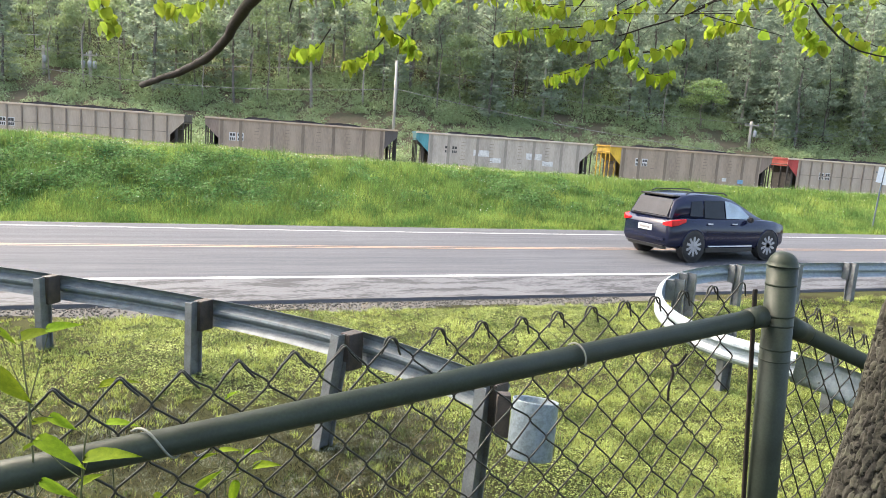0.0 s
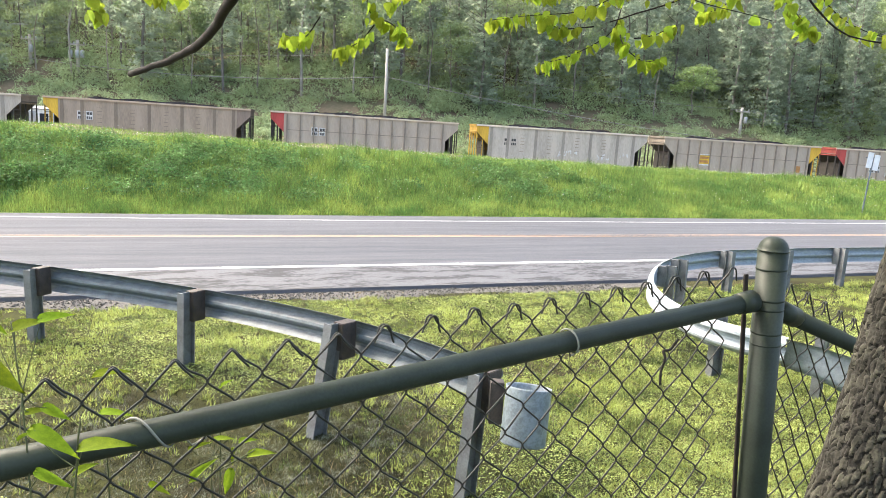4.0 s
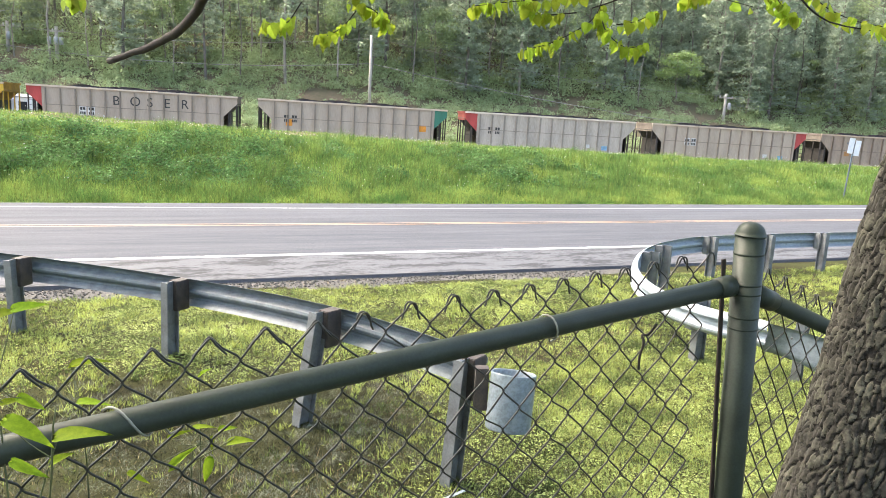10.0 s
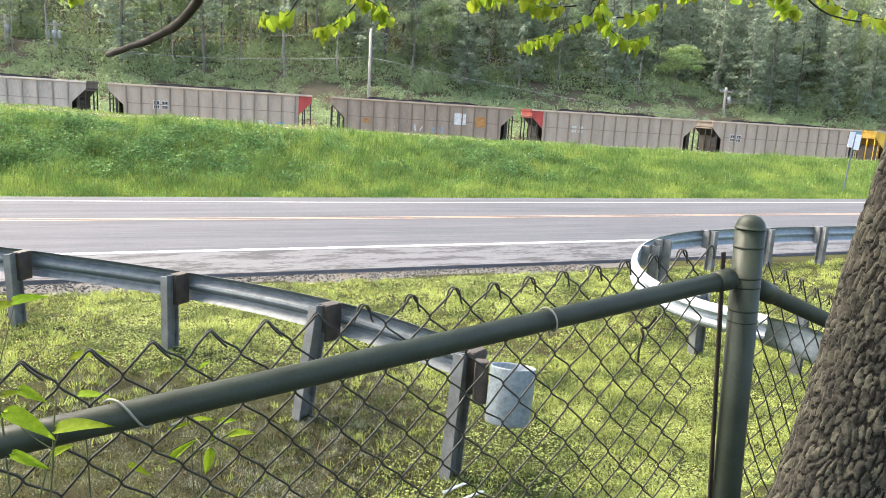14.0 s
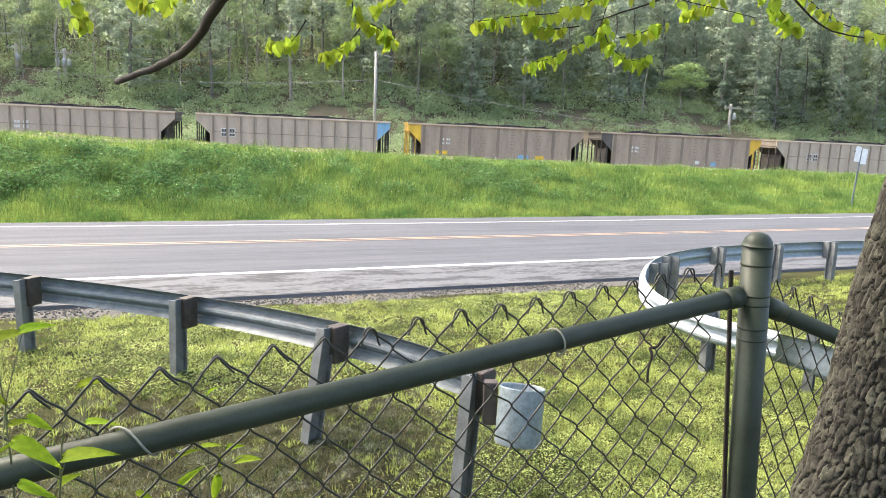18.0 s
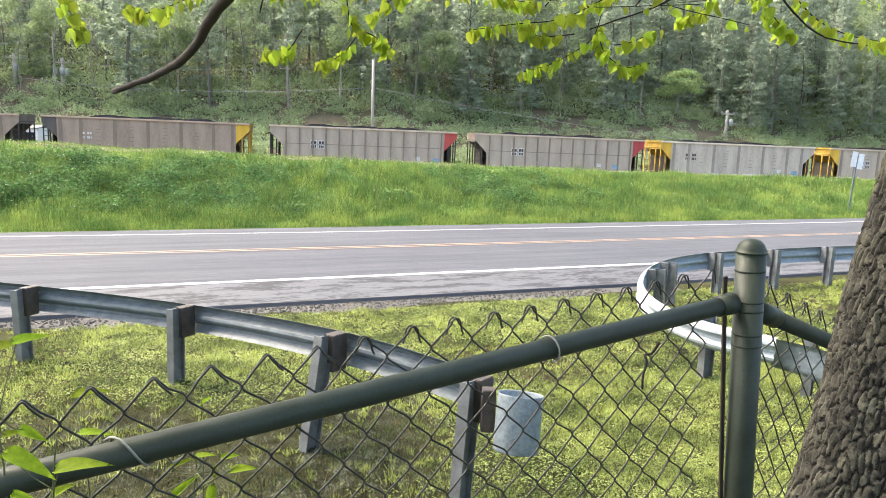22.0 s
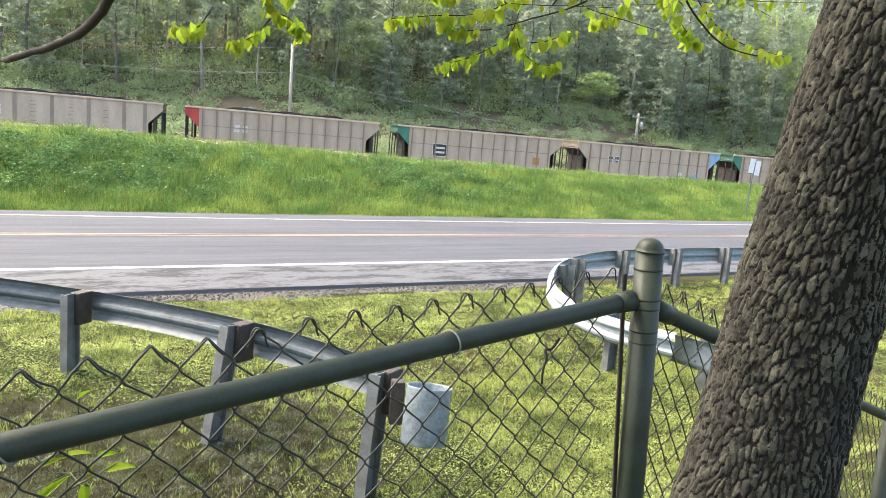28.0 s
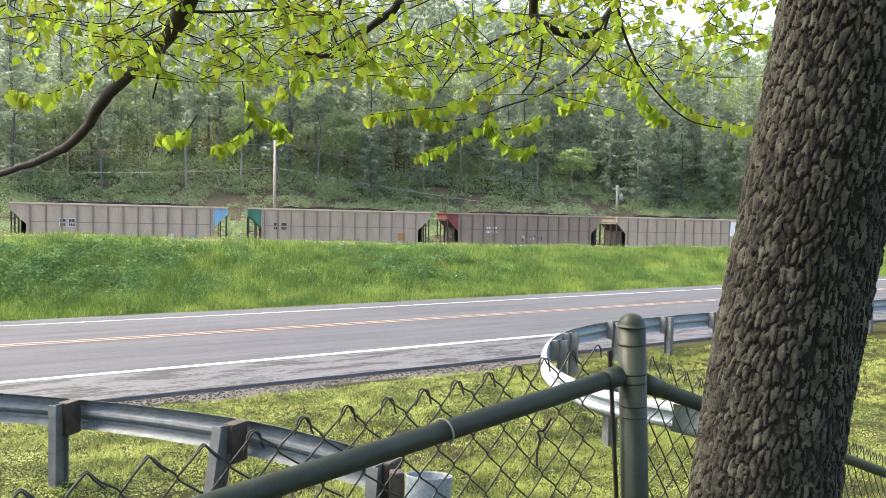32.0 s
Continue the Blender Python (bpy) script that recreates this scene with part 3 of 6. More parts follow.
def bark_field(th, z, rs_):
    """Interlocking bark plates on the unrolled trunk: the plate at each point, and the height over the groove floor."""
    ch, ncol = 0.0300, 66
    a = th / (2 * np.pi) * ncol + 0.35 * np.sin(z * 15 + 2 * th) + 0.16 * np.sin(z * 83 - 5 * th) + 0.07 * np.sin(z * 190 + 31 * th)
    b = z / ch + 0.25 * np.sin(th * 9 + z * 12) + 0.12 * np.sin(th * 41 - z * 35) + 0.05 * np.sin(th * 97 + z * 120)
    nrow = int(5.0 / ch)
    ja, jb = rs_.uniform(0.12, 0.88, (ncol, nrow)), rs_.uniform(0.05, 0.95, (ncol, nrow))
    stretch = rs_.uniform(0.75, 1.35, (ncol, nrow))
    lift, ta, tb_ = rs_.uniform(-0.0014, 0.0014, (ncol, nrow)), rs_.uniform(-0.0013, 0.0013, (ncol, nrow)), rs_.uniform(-0.0020, 0.0020, (ncol, nrow))
    f1 = np.full(th.shape, 9.0)
    f2, best = f1.copy(), np.zeros(th.shape, int)
    da1, db1 = np.zeros(th.shape), np.zeros(th.shape)
    ia = np.floor(a).astype(int)
    for i in (-1, 0, 1):
        col = ia + i
        cm_ = col % ncol
        bo = b + 0.5 * (cm_ % 2)
        ib = np.floor(bo).astype(int)
        for j in (-1, 0, 1):
            rw = (ib + j) % nrow
            da, db = a - col - ja[cm_, rw], bo - (ib + j) - jb[cm_, rw]
            d = np.sqrt((da * stretch[cm_, rw]) ** 2 + db ** 2)
            near = d < f1
            f2 = np.where(near, f1, np.minimum(f2, d))
            best = np.where(near, cm_ * nrow + rw, best)
            da1, db1 = np.where(near, da, da1), np.where(near, db, db1)
            f1 = np.where(near, d, f1)
    k, r_ = best // nrow, best % nrow
    n0 = rs_.normal(size=(th.shape[0] // 2 + 1, th.shape[1] // 2 + 1))
    n0 = np.kron(n0, np.ones((2, 2)))[:th.shape[0], :th.shape[1]]
    # worn gaps of uneven width, crisp plate rims, chipped and layered faces
    wide = 0.19 + 0.10 * np.sin(th * 13 + z * 31) * np.sin(z * 47 - th * 5)
    edge = sstep(wide * 0.7, wide + 0.05, f2 - f1 + 0.06 * n0)
    n1, n2 = rs_.normal(size=th.shape), rs_.normal(size=(th.shape[0] // 3 + 1, th.shape[1] // 3 + 1))
    n2 = np.kron(n2, np.ones((3, 3)))[:th.shape[0], :th.shape[1]]
    n2 = (n2 + np.roll(n2, 1, 0) + np.roll(n2, 1, 1) + np.roll(n2, -1, 0) + np.roll(n2, -1, 1)) / 5
    steps = 0.00035 * np.round(1.6 * np.sin(da1 * 5 + k * 1.7) + 1.6 * np.sin(db1 * 6 + r_ * 2.3))
    h = edge * (0.0042 + lift[k, r_] + ta[k, r_] * da1 + tb_[k, r_] * db1 + steps)
    return best, edge, h + 0.00016 * n1 + 0.00035 * n2 + 0.0016 * np.sin(th * 7 + z * 5) * np.sin(z * 9 - th * 3)


NTH, NZ, Z0, Z1 = 380, 720, 1.72, 3.72
TH, ZZ = np.meshgrid(np.arange(NTH) * 2 * np.pi / NTH, np.linspace(Z0, Z1, NZ))
cell, rim, rise = bark_field(TH, ZZ, np.random.RandomState(11))
zs_ = [p.z for p in AXIS]
rad_ = np.array([trunk_r(z) for z in ZZ[:, 0]])[:, None] - 0.005 + rise
bx = np.interp(ZZ, zs_, [p.x for p in AXIS]) + rad_ * np.cos(TH)
by = np.interp(ZZ, zs_, [p.y for p in AXIS]) + rad_ * np.sin(TH)
bark_v = np.stack([bx, by, ZZ], -1).reshape(-1, 3)
gi = np.arange(NTH * NZ).reshape(NZ, NTH)
gn = np.roll(gi, -1, 1)
bark_f = np.stack([gi[:-1], gn[:-1], gn[1:], gi[1:]], -1).reshape(-1, 4)
face_cell = cell[:-1].reshape(-1)
# faces low at a plate's rim take the painted furrow shade
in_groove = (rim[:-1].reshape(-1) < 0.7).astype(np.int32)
# the plates that the path passes nearest are pieces of their own, the rest is joined
cs, first = np.unique(face_cell, return_index=True)
fz, ft = ZZ[:-1].reshape(-1)[first], TH[:-1].reshape(-1)[first]
order = cs[np.argsort(np.abs(fz - 2.62) + 0.3 * np.abs((ft - radians(232) + np.pi) % (2 * np.pi) - np.pi))]
singles = set(order[:280].tolist())
bark_i = mat("grey_brown_bark_plates", (0.064, 0.061, 0.048), 0.95, dark=(0.017, 0.016, 0.0125), lo=0.40, hi=0.60, scale=34, fine=210, bump=0.7, spread=0.4, island=True, dist=0.004)
M["bark"] = mat("grey_brown_bark", (0.064, 0.061, 0.048), 0.95, dark=(0.017, 0.016, 0.0125), lo=0.40, hi=0.60, scale=34, fine=210, bump=0.7, spread=0.4, dist=0.004)


def split_by_plate(faces, owner):
    """The faces with corners of their own for each plate, so that the plates part at the grooves."""
    key = owner[:, None].astype(np.int64) * (NTH * NZ) + faces
    uniq, inv = np.unique(key.ravel(), return_inverse=True)
    return bark_v[uniq % (NTH * NZ)], inv.reshape(-1, 4)


alone = np.isin(face_cell, list(singles))
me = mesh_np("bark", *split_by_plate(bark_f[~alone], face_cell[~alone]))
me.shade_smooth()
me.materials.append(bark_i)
me.materials.append(M["groove_shade"])
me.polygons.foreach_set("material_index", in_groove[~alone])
tagged(part("bark", me, None, trunk), kind="stuff")
for c_ in order[:280]:
    fs = bark_f[face_cell == c_]
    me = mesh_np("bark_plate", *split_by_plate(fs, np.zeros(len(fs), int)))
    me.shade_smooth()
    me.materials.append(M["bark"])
    me.materials.append(M["groove_shade"])
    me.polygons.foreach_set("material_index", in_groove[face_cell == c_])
    part("bark_plate", me, None, trunk)
part("trunk_burl", lathe([(0.005, -0.03), (0.022, -0.02), (0.03, 0.0), (0.022, 0.02), (0.005, 0.03)], 10, Matrix.Translation((0.88, 1.04, 2.26))), M["bark"], tree)

# limbs and twigs that hang over the view; each line starts at its thick end


def limb(name, pts, r0, r1, parent, sides=7, material=None):
    sp = spline(pts, 6)
    rr_ = random.Random(len(sp))
    sp = [p + Vector((rr_.uniform(-1, 1), rr_.uniform(-1, 1), rr_.uniform(-1, 1))) * min(r0, 0.02) * 0.25 for p in sp]
    rad = [r0 + (r1 - r0) * k / (len(sp) - 1) for k in range(len(sp))]
    return part(name, tube(sp, [r * rr_.uniform(0.92, 1.1) for r in rad], sides), material or M["twig"], parent, smooth=True)


limb("limb", [(0.95, 0.98, 4.3), (0.5, 1.8, 4.5), (-0.05, 2.7, 4.25), (-0.5, 3.4, 3.95), (-0.86, 4.2, 3.76), (-1.38, 5.0, 3.58), (-1.75, 5.6, 3.36), (-2.15, 6.05, 3.22), (-2.72, 6.5, 3.08)], 0.066, 0.024, tree, 12)
limb("limb", [(0.96, 1.0, 4.4), (1.0, 2.2, 4.7), (1.15, 3.2, 4.5), (1.22, 4.0, 4.06), (1.28, 4.0, 3.92), (1.54, 4.0, 3.88), (1.70, 4.05, 4.06)], 0.045, 0.014, tree, 9)
limb("limb", [(0.95, 1.0, 4.35), (0.8, 2.2, 4.6), (0.6, 3.3, 4.4), (0.48, 4.0, 4.15), (0.42, 4.0, 3.98), (0.23, 4.0, 3.82), (0.07, 4.0, 3.69), (-0.11, 4.0, 3.70)], 0.04, 0.010, tree, 8)
TW = [[(0.12, 4.0, 4.25), (0.11, 4.0, 3.96), (0.07, 4.0, 3.81), (0.07, 4.0, 3.68)], [(1.28, 4.0, 3.92), (1.26, 4.05, 3.68), (1.18, 4.1, 3.54)], [(1.7, 4.05, 4.06), (1.62, 4.1, 3.79), (1.38, 4.2, 3.59), (0.98, 4.3, 3.44)],
      [(1.69, 4.0, 4.22), (1.82, 4.1, 3.9), (2.04, 4.2, 3.65), (2.34, 4.3, 3.46), (2.7, 4.4, 3.42)], [(-0.71, 4.0, 3.88), (-0.44, 4.0, 3.9), (-0.14, 4.0, 3.95), (0.1, 3.9, 4.1)], [(-0.83, 4.1, 3.72), (-0.87, 4.1, 3.55), (-0.92, 4.2, 3.44)], [(1.25, 4.0, 3.9), (1.04, 4.1, 3.86), (0.84, 4.2, 3.72), (0.71, 4.3, 3.56)]]
for pts in TW:
    limb("twig", pts, 0.010, 0.004, tree, 6)

LEAF_HALF = [(0.0, 0.05), (0.20, -0.05), (0.40, 0.06), (0.45, 0.28), (0.36, 0.55), (0.17, 0.82), (0.0, 1.04)]


def leaf_template(fold, curl):
    """A heart-shaped blade, 1 long, folded along its rib: vertices and triangles."""
    v, f = [], []
    for x, y in LEAF_HALF:
        v.append((0.0, y, -curl * y * y))
    for sgn in (1, -1):
        o = len(v)
        for x, y in LEAF_HALF:
            v.append((sgn * x, y, fold * x - curl * y * y))
        for k in range(len(LEAF_HALF) - 1):
            f += [(k, k + 1, o + k + 1), (k, o + k + 1, o + k)] if sgn > 0 else [(k + 1, k, o + k + 1), (o + k + 1, k, o + k)]
    return np.array(v), np.array(f)


LEAFT = [leaf_template(0.35, 0.12), leaf_template(0.15, 0.3), leaf_template(0.5, 0.2), leaf_template(0.1, 0.05)]
LEAFM = []
for lv, lf in LEAFT:
    me = mesh_np("leaf", lv, lf)
    me.materials.append(M["leaf"])
    me.shade_smooth()
    LEAFM.append(me)
leaf_single = mat("young_leaf_single", (0.38, 0.47, 0.055), 0.5, dark=(0.25, 0.35, 0.035), scale=3, fine=20, bump=0.05, spread=0.3, trans=0.62)
for me in LEAFM:
    me.materials[0] = leaf_single


def leaf_pose(p, size, rng_, droop=0.75):
    """A hanging leaf: the tip points down and outwards."""
    az = rng_.uniform(0, 2 * math.pi)
    tip = Vector((math.cos(az) * (1 - droop), math.sin(az) * (1 - droop), -droop + rng_.uniform(-0.1, 0.25))).normalized()
    nn = Vector((rng_.uniform(-1, 1), rng_.uniform(-1, 0.4), rng_.uniform(-0.2, 0.8)))
    nn = (nn - tip * nn.dot(tip)).normalized()
    m3 = Matrix((tip.cross(nn), tip, nn)).transposed() * size
    m4 = m3.to_4x4()
    m4.translation = p
    return m4


leaf_poses = []
rng = random.Random(3)
SPR = [[(-0.45, 4.4, 3.62), (-0.42, 4.4, 3.46), (-0.29, 4.4, 3.40), (-0.19, 4.4, 3.33)], [(-0.40, 4.4, 3.40), (-0.48, 4.4, 3.31), (-0.6, 4.4, 3.22)], [(-0.71, 4.4, 3.42), (-0.79, 4.4, 3.29), (-0.95, 4.4, 3.30)], [(1.4, 4.4, 3.84), (1.07, 4.4, 3.66), (0.82, 4.4, 3.54), (0.53, 4.4, 3.50), (0.29, 4.4, 3.46)],
       [(1.1, 4.4, 3.63), (1.0, 4.4, 3.42), (0.80, 4.4, 3.29), (0.61, 4.4, 3.22)], [(1.07, 4.4, 3.5), (1.06, 4.4, 3.36), (1.19, 4.4, 3.27), (1.33, 4.4, 3.29)], [(1.86, 4.4, 4.0), (1.83, 4.4, 3.82), (1.72, 4.4, 3.65), (1.57, 4.4, 3.57)], [(1.84, 4.4, 4.0), (1.97, 4.4, 3.77), (2.13, 4.4, 3.60), (2.27, 4.4, 3.52)],
       [(2.04, 4.4, 3.85), (2.33, 4.4, 3.62), (2.57, 4.4, 3.52), (2.82, 4.4, 3.47)], [(-1.21, 4.4, 3.73), (-1.33, 4.4, 3.57), (-1.61, 4.4, 3.48), (-1.71, 4.4, 3.52)], [(0.11, 4.4, 4.04), (-0.02, 4.4, 3.9), (-0.12, 4.4, 3.68), (-0.32, 4.4, 3.50)], [(0.46, 4.4, 3.80), (0.43, 4.4, 3.68), (0.53, 4.4, 3.66), (0.67, 4.4, 3.63)], [(-2.2, 4.4, 3.75), (-2.12, 4.4, 3.55), (-2.08, 4.4, 3.42), (-2.0, 4.4, 3.36)],
       [(-1.0, 4.4, 3.80), (-0.92, 4.4, 3.68), (-0.83, 4.4, 3.62)], [(0.9, 4.4, 3.45), (0.72, 4.4, 3.44), (0.62, 4.4, 3.50)], [(1.15, 4.4, 3.4), (1.25, 4.4, 3.42), (1.42, 4.4, 3.5)]]
for pts in SPR:
    pts = [(x, y + rng.uniform(-0.12, 0.12), z_ - 0.035) for x, y, z_ in pts]
    limb("twig", pts, 0.0045, 0.002, tree, 5)
    sp = spline(pts, 7)
    for k, p in enumerate(sp):
        if k < 4:
            continue
        for _ in range(2 if k < len(sp) - 3 else 3):
            leaf_poses.append(leaf_pose(p + Vector((rng.uniform(-0.03, 0.03), rng.uniform(-0.06, 0.06), rng.uniform(-0.02, 0.015))), rng.uniform(0.042, 0.084), rng))
# the crown above: twigs at random over the lawn, thinning out towards the tips
for _ in range(460):
    D = rng.uniform(3.2, 5.6)
    az, el = radians(rng.uniform(-31, 37)), radians(rng.uniform(11.4, 23))
    p0 = Vector((D * math.tan(az), D, 2.8 + D / math.cos(az) * math.tan(el)))
    pts = [p0 + Vector((rng.uniform(-0.2, 0.2), 0.1, 0.12)), p0, p0 + Vector((rng.uniform(-0.25, 0.25), rng.uniform(-0.2, 0.2), -rng.uniform(0.0, 0.12))), p0 + Vector((rng.uniform(-0.42, 0.42), rng.uniform(-0.3, 0.3), -rng.uniform(0.02, 0.18)))]
    limb("twig", pts, 0.004, 0.0018, tree, 5)
    sp = spline(pts, 5)
    for p in sp[3:]:
        leaf_poses.append(leaf_pose(p + Vector((rng.uniform(-0.05, 0.05), rng.uniform(-0.05, 0.05), -0.01)), rng.uniform(0.026, 0.060), rng, rng.uniform(0.4, 0.85)))
foliage = new("foliage")
foliage.parent = tree
fv, ff, off = [], [], 0
for i, m4 in enumerate(leaf_poses):
    k = rng.randrange(4)
    if i < 300:
        ob = new("leaf", LEAFM[k])
        ob.parent, ob.matrix_basis = foliage, m4
    else:
        A = np.array(m4)
        fv.append(LEAFT[k][0] @ A[:3, :3].T + A[:3, 3])
        ff.append(LEAFT[k][1] + off)
        off += len(LEAFT[k][0])
tagged(part("crown_leaves", mesh_np("crown_leaves", np.concatenate(fv), np.concatenate(ff)), M["leaf"], foliage, "yellow-green young leaves, sunlit from behind"), kind="stuff")

# the rest of the crown, overhead and behind: unseen, added to shade what lies below
rs0 = np.random.RandomState(17)
fv, ff, off = [], [], 0
for _ in range(950):
    c = np.array([rs0.uniform(-3.6, 3.2), rs0.uniform(-3.6, 2.4), 0.0])
    c[2] = 4.75 + 2.6 * rs0.rand() + 0.16 * max(0.0, c[1])
    for _ in range(8):
        m4 = leaf_pose(Vector(c + rs0.normal(size=3) * np.array([0.22, 0.22, 0.14])), rs0.uniform(0.10, 0.14), rng, 0.35)
        A = np.array(m4)
        fv.append(LEAFT[1][0] @ A[:3, :3].T + A[:3, 3])
        ff.append(LEAFT[1][1] + off)
        off += len(LEAFT[1][0])
tagged(part("upper_crown", mesh_np("upper_crown", np.concatenate(fv), np.concatenate(ff)), M["leaf"], foliage, "unseen upper crown of young leaves, added for shade"), kind="stuff")
# unseen boughs, added where they reach out over the lawn and shade the slope
fv, ff, off = [], [], 0
for _ in range(420):
    c = np.array([rs0.uniform(-7.6, -2.6), rs0.uniform(4.0, 9.5), rs0.uniform(6.3, 8.2)])
    if math.sin(c[0] * 1.9) * math.sin(c[1] * 1.6 + 0.5) < -0.25:
        continue
    for _ in range(8):
        m4 = leaf_pose(Vector(c + rs0.normal(size=3) * np.array([0.24, 0.24, 0.14])), rs0.uniform(0.10, 0.14), rng, 0.35)
        A = np.array(m4)
        fv.append(LEAFT[1][0] @ A[:3, :3].T + A[:3, 3])
        ff.append(LEAFT[1][1] + off)
        off += len(LEAFT[1][0])
tagged(part("outer_crown", mesh_np("outer_crown", np.concatenate(fv), np.concatenate(ff)), M["leaf"], foliage, "unseen outer boughs of young leaves, added to shade the slope"), kind="stuff")
# unseen limbs that carry the added crowns
for ex, ey in ((-5.5, 4.5), (-4.0, 8.5), (-6.5, 7.0), (-3.0, 6.0)):
    limb("limb", [(0.97, 0.98, 4.5), (0.5 + 0.3 * ex, 1.0 + 0.35 * ey, 5.8), (ex, ey, 7.0)], 0.045, 0.012, tree, 7)
for k in range(9):
    a = k * 0.7
    limb("limb", [(0.97, 0.98, 4.3 + 0.05 * k), (0.9 + 1.1 * math.cos(a), 0.6 + 1.1 * math.sin(a), 5.2), (0.9 + 2.6 * math.cos(a), 0.2 + 2.6 * math.sin(a), 5.9)], 0.04, 0.012, tree, 7)

# ---- a wild shoot by the fence ----
shrub = thing("shrub", "wild sapling with bright green oval leaves growing through the fence", "shrub")
shrub_leaf = mat("sapling_leaf", (0.27, 0.37, 0.025), 0.7, dark=(0.13, 0.21, 0.015), scale=6, fine=40, bump=0.05, spread=0.25, trans=0.45)
sap_stem = mat("sapling_stem", (0.10, 0.115, 0.045), 0.7, dark=(0.05, 0.055, 0.025), scale=30, fine=120, bump=0.1, dist=0.001)
ovals = []
for fold, curl in ((0.3, 0.15), (0.12, 0.35)):
    lv, lf = leaf_template(fold, curl)
    lv = lv * np.array([0.47, 1.0, 1.0])
    me = mesh_np("leaf", lv, lf)
    me.materials.append(shrub_leaf)
    me.shade_smooth()
    ovals.append(me)
rng = random.Random(8)
for stem in ([(-0.52, 0.84, 1.2), (-0.50, 0.87, 2.0), (-0.515, 0.89, 2.35), (-0.545, 0.92, 2.51)], [(-0.43, 0.82, 1.2), (-0.435, 0.83, 2.1), (-0.412, 0.815, 2.36), (-0.402, 0.81, 2.43)], [(-0.36, 1.08, 1.2), (-0.33, 1.09, 2.0), (-0.335, 1.10, 2.22), (-0.305, 1.12, 2.272)],
             [(-0.335, 1.10, 2.21), (-0.285, 1.11, 2.238), (-0.268, 1.112, 2.25)], [(-0.52, 1.10, 1.2), (-0.50, 1.09, 2.0), (-0.495, 1.07, 2.28), (-0.527, 1.107, 2.365)], [(-0.36, 1.2, 1.2), (-0.352, 1.2, 2.1), (-0.351, 1.196, 2.33)], [(-0.48, 0.86, 2.05), (-0.455, 0.85, 2.25), (-0.43, 0.845, 2.34)]):
    limb("stem", stem, 0.0017, 0.0009, shrub, 6, sap_stem)
# each leaf by the place of its stalk and of its tip
LEAVES = ([(-0.527, 1.107, 2.363), (-0.470, 1.10, 2.384)], [(-0.545, 0.865, 2.472), (-0.500, 0.855, 2.440)], [(-0.524, 0.908, 2.387), (-0.498, 0.905, 2.397)], [(-0.500, 0.908, 2.397), (-0.466, 0.902, 2.385)], [(-0.455, 0.799, 2.416), (-0.402, 0.790, 2.399)], [(-0.406, 0.813, 2.388), (-0.352, 0.81, 2.408)], [(-0.491, 1.049, 2.330), (-0.449, 1.045, 2.338)], [(-0.478, 0.847, 2.337), (-0.434, 0.838, 2.323)], [(-0.430, 0.845, 2.335), (-0.404, 0.842, 2.354)],
          [(-0.376, 1.112, 2.243), (-0.343, 1.108, 2.262)], [(-0.337, 1.114, 2.263), (-0.307, 1.11, 2.274)], [(-0.299, 1.132, 2.253), (-0.272, 1.13, 2.260)])
LEAVES += ([(-0.303, 1.111, 2.251), (-0.306, 1.10, 2.227)], [(-0.278, 1.109, 2.239), (-0.237, 1.105, 2.252)], [(-0.350, 1.048, 2.226), (-0.318, 1.045, 2.262)], [(-0.290, 1.049, 2.246), (-0.296, 1.04, 2.208)], [(-0.351, 1.196, 2.320), (-0.331, 1.19, 2.340)], [(-0.409, 1.029, 2.227), (-0.379, 1.02, 2.218)], [(-0.504, 0.854, 2.373), (-0.486, 0.85, 2.389)], [(-0.354, 1.047, 2.220), (-0.340, 1.045, 2.228)], [(-0.545, 0.921, 2.499), (-0.507, 0.915, 2.518)], [(-0.510, 0.923, 2.513), (-0.473, 0.92, 2.526)], [(-0.575, 0.922, 2.508), (-0.549, 0.915, 2.494)])
for stalk, tip_ in LEAVES:
    stalk, tip_ = Vector(stalk), Vector(tip_)
    tip = (tip_ - stalk).normalized()
    nn = Vector((rng.uniform(-0.35, 0.35), rng.uniform(-1.0, -0.3), 0.75))
    nn = (nn - tip * nn.dot(tip)).normalized()
    ln = (tip_ - stalk).length * 1.06
    m4 = (Matrix((tip.cross(nn), tip, nn)).transposed() @ Matrix.Diagonal((ln * rng.uniform(0.55, 0.95), ln, ln))).to_4x4()
    m4.translation = stalk
    ob = new("leaf", ovals[rng.randrange(2)])
    ob.parent, ob.matrix_basis = shrub, m4
    stem_at = min((p for p in ((-0.50, 0.87, 2.3), (-0.412, 0.815, 2.36), (-0.33, 1.10, 2.24), (-0.50, 1.07, 2.30), (-0.351, 1.197, 2.31), (-0.52, 0.895, 2.42))), key=lambda p: (Vector(p) - stalk).length)
    limb("stalk", [stem_at, tuple(stalk.lerp(Vector(stem_at), 0.4) - Vector((0, 0, 0.006))), tuple(stalk + tip * 0.004)], 0.0009, 0.0006, shrub, 5, sap_stem)

# ---- the coal train ----
PITCH, SPEED = 16.2, 10.752
PAINT = {}


def car_paint(name, base, streak=0.55):
    if name not in PAINT:
        PAINT[name] = mat(name, base, 0.65, 0.0, dark=tuple(c * streak for c in base), scale=1.1, fine=9, bump=0.08, stretch=(1.6, 1, 0.35), lo=0.3, hi=0.62, spread=0.06)
    return PAINT[name]


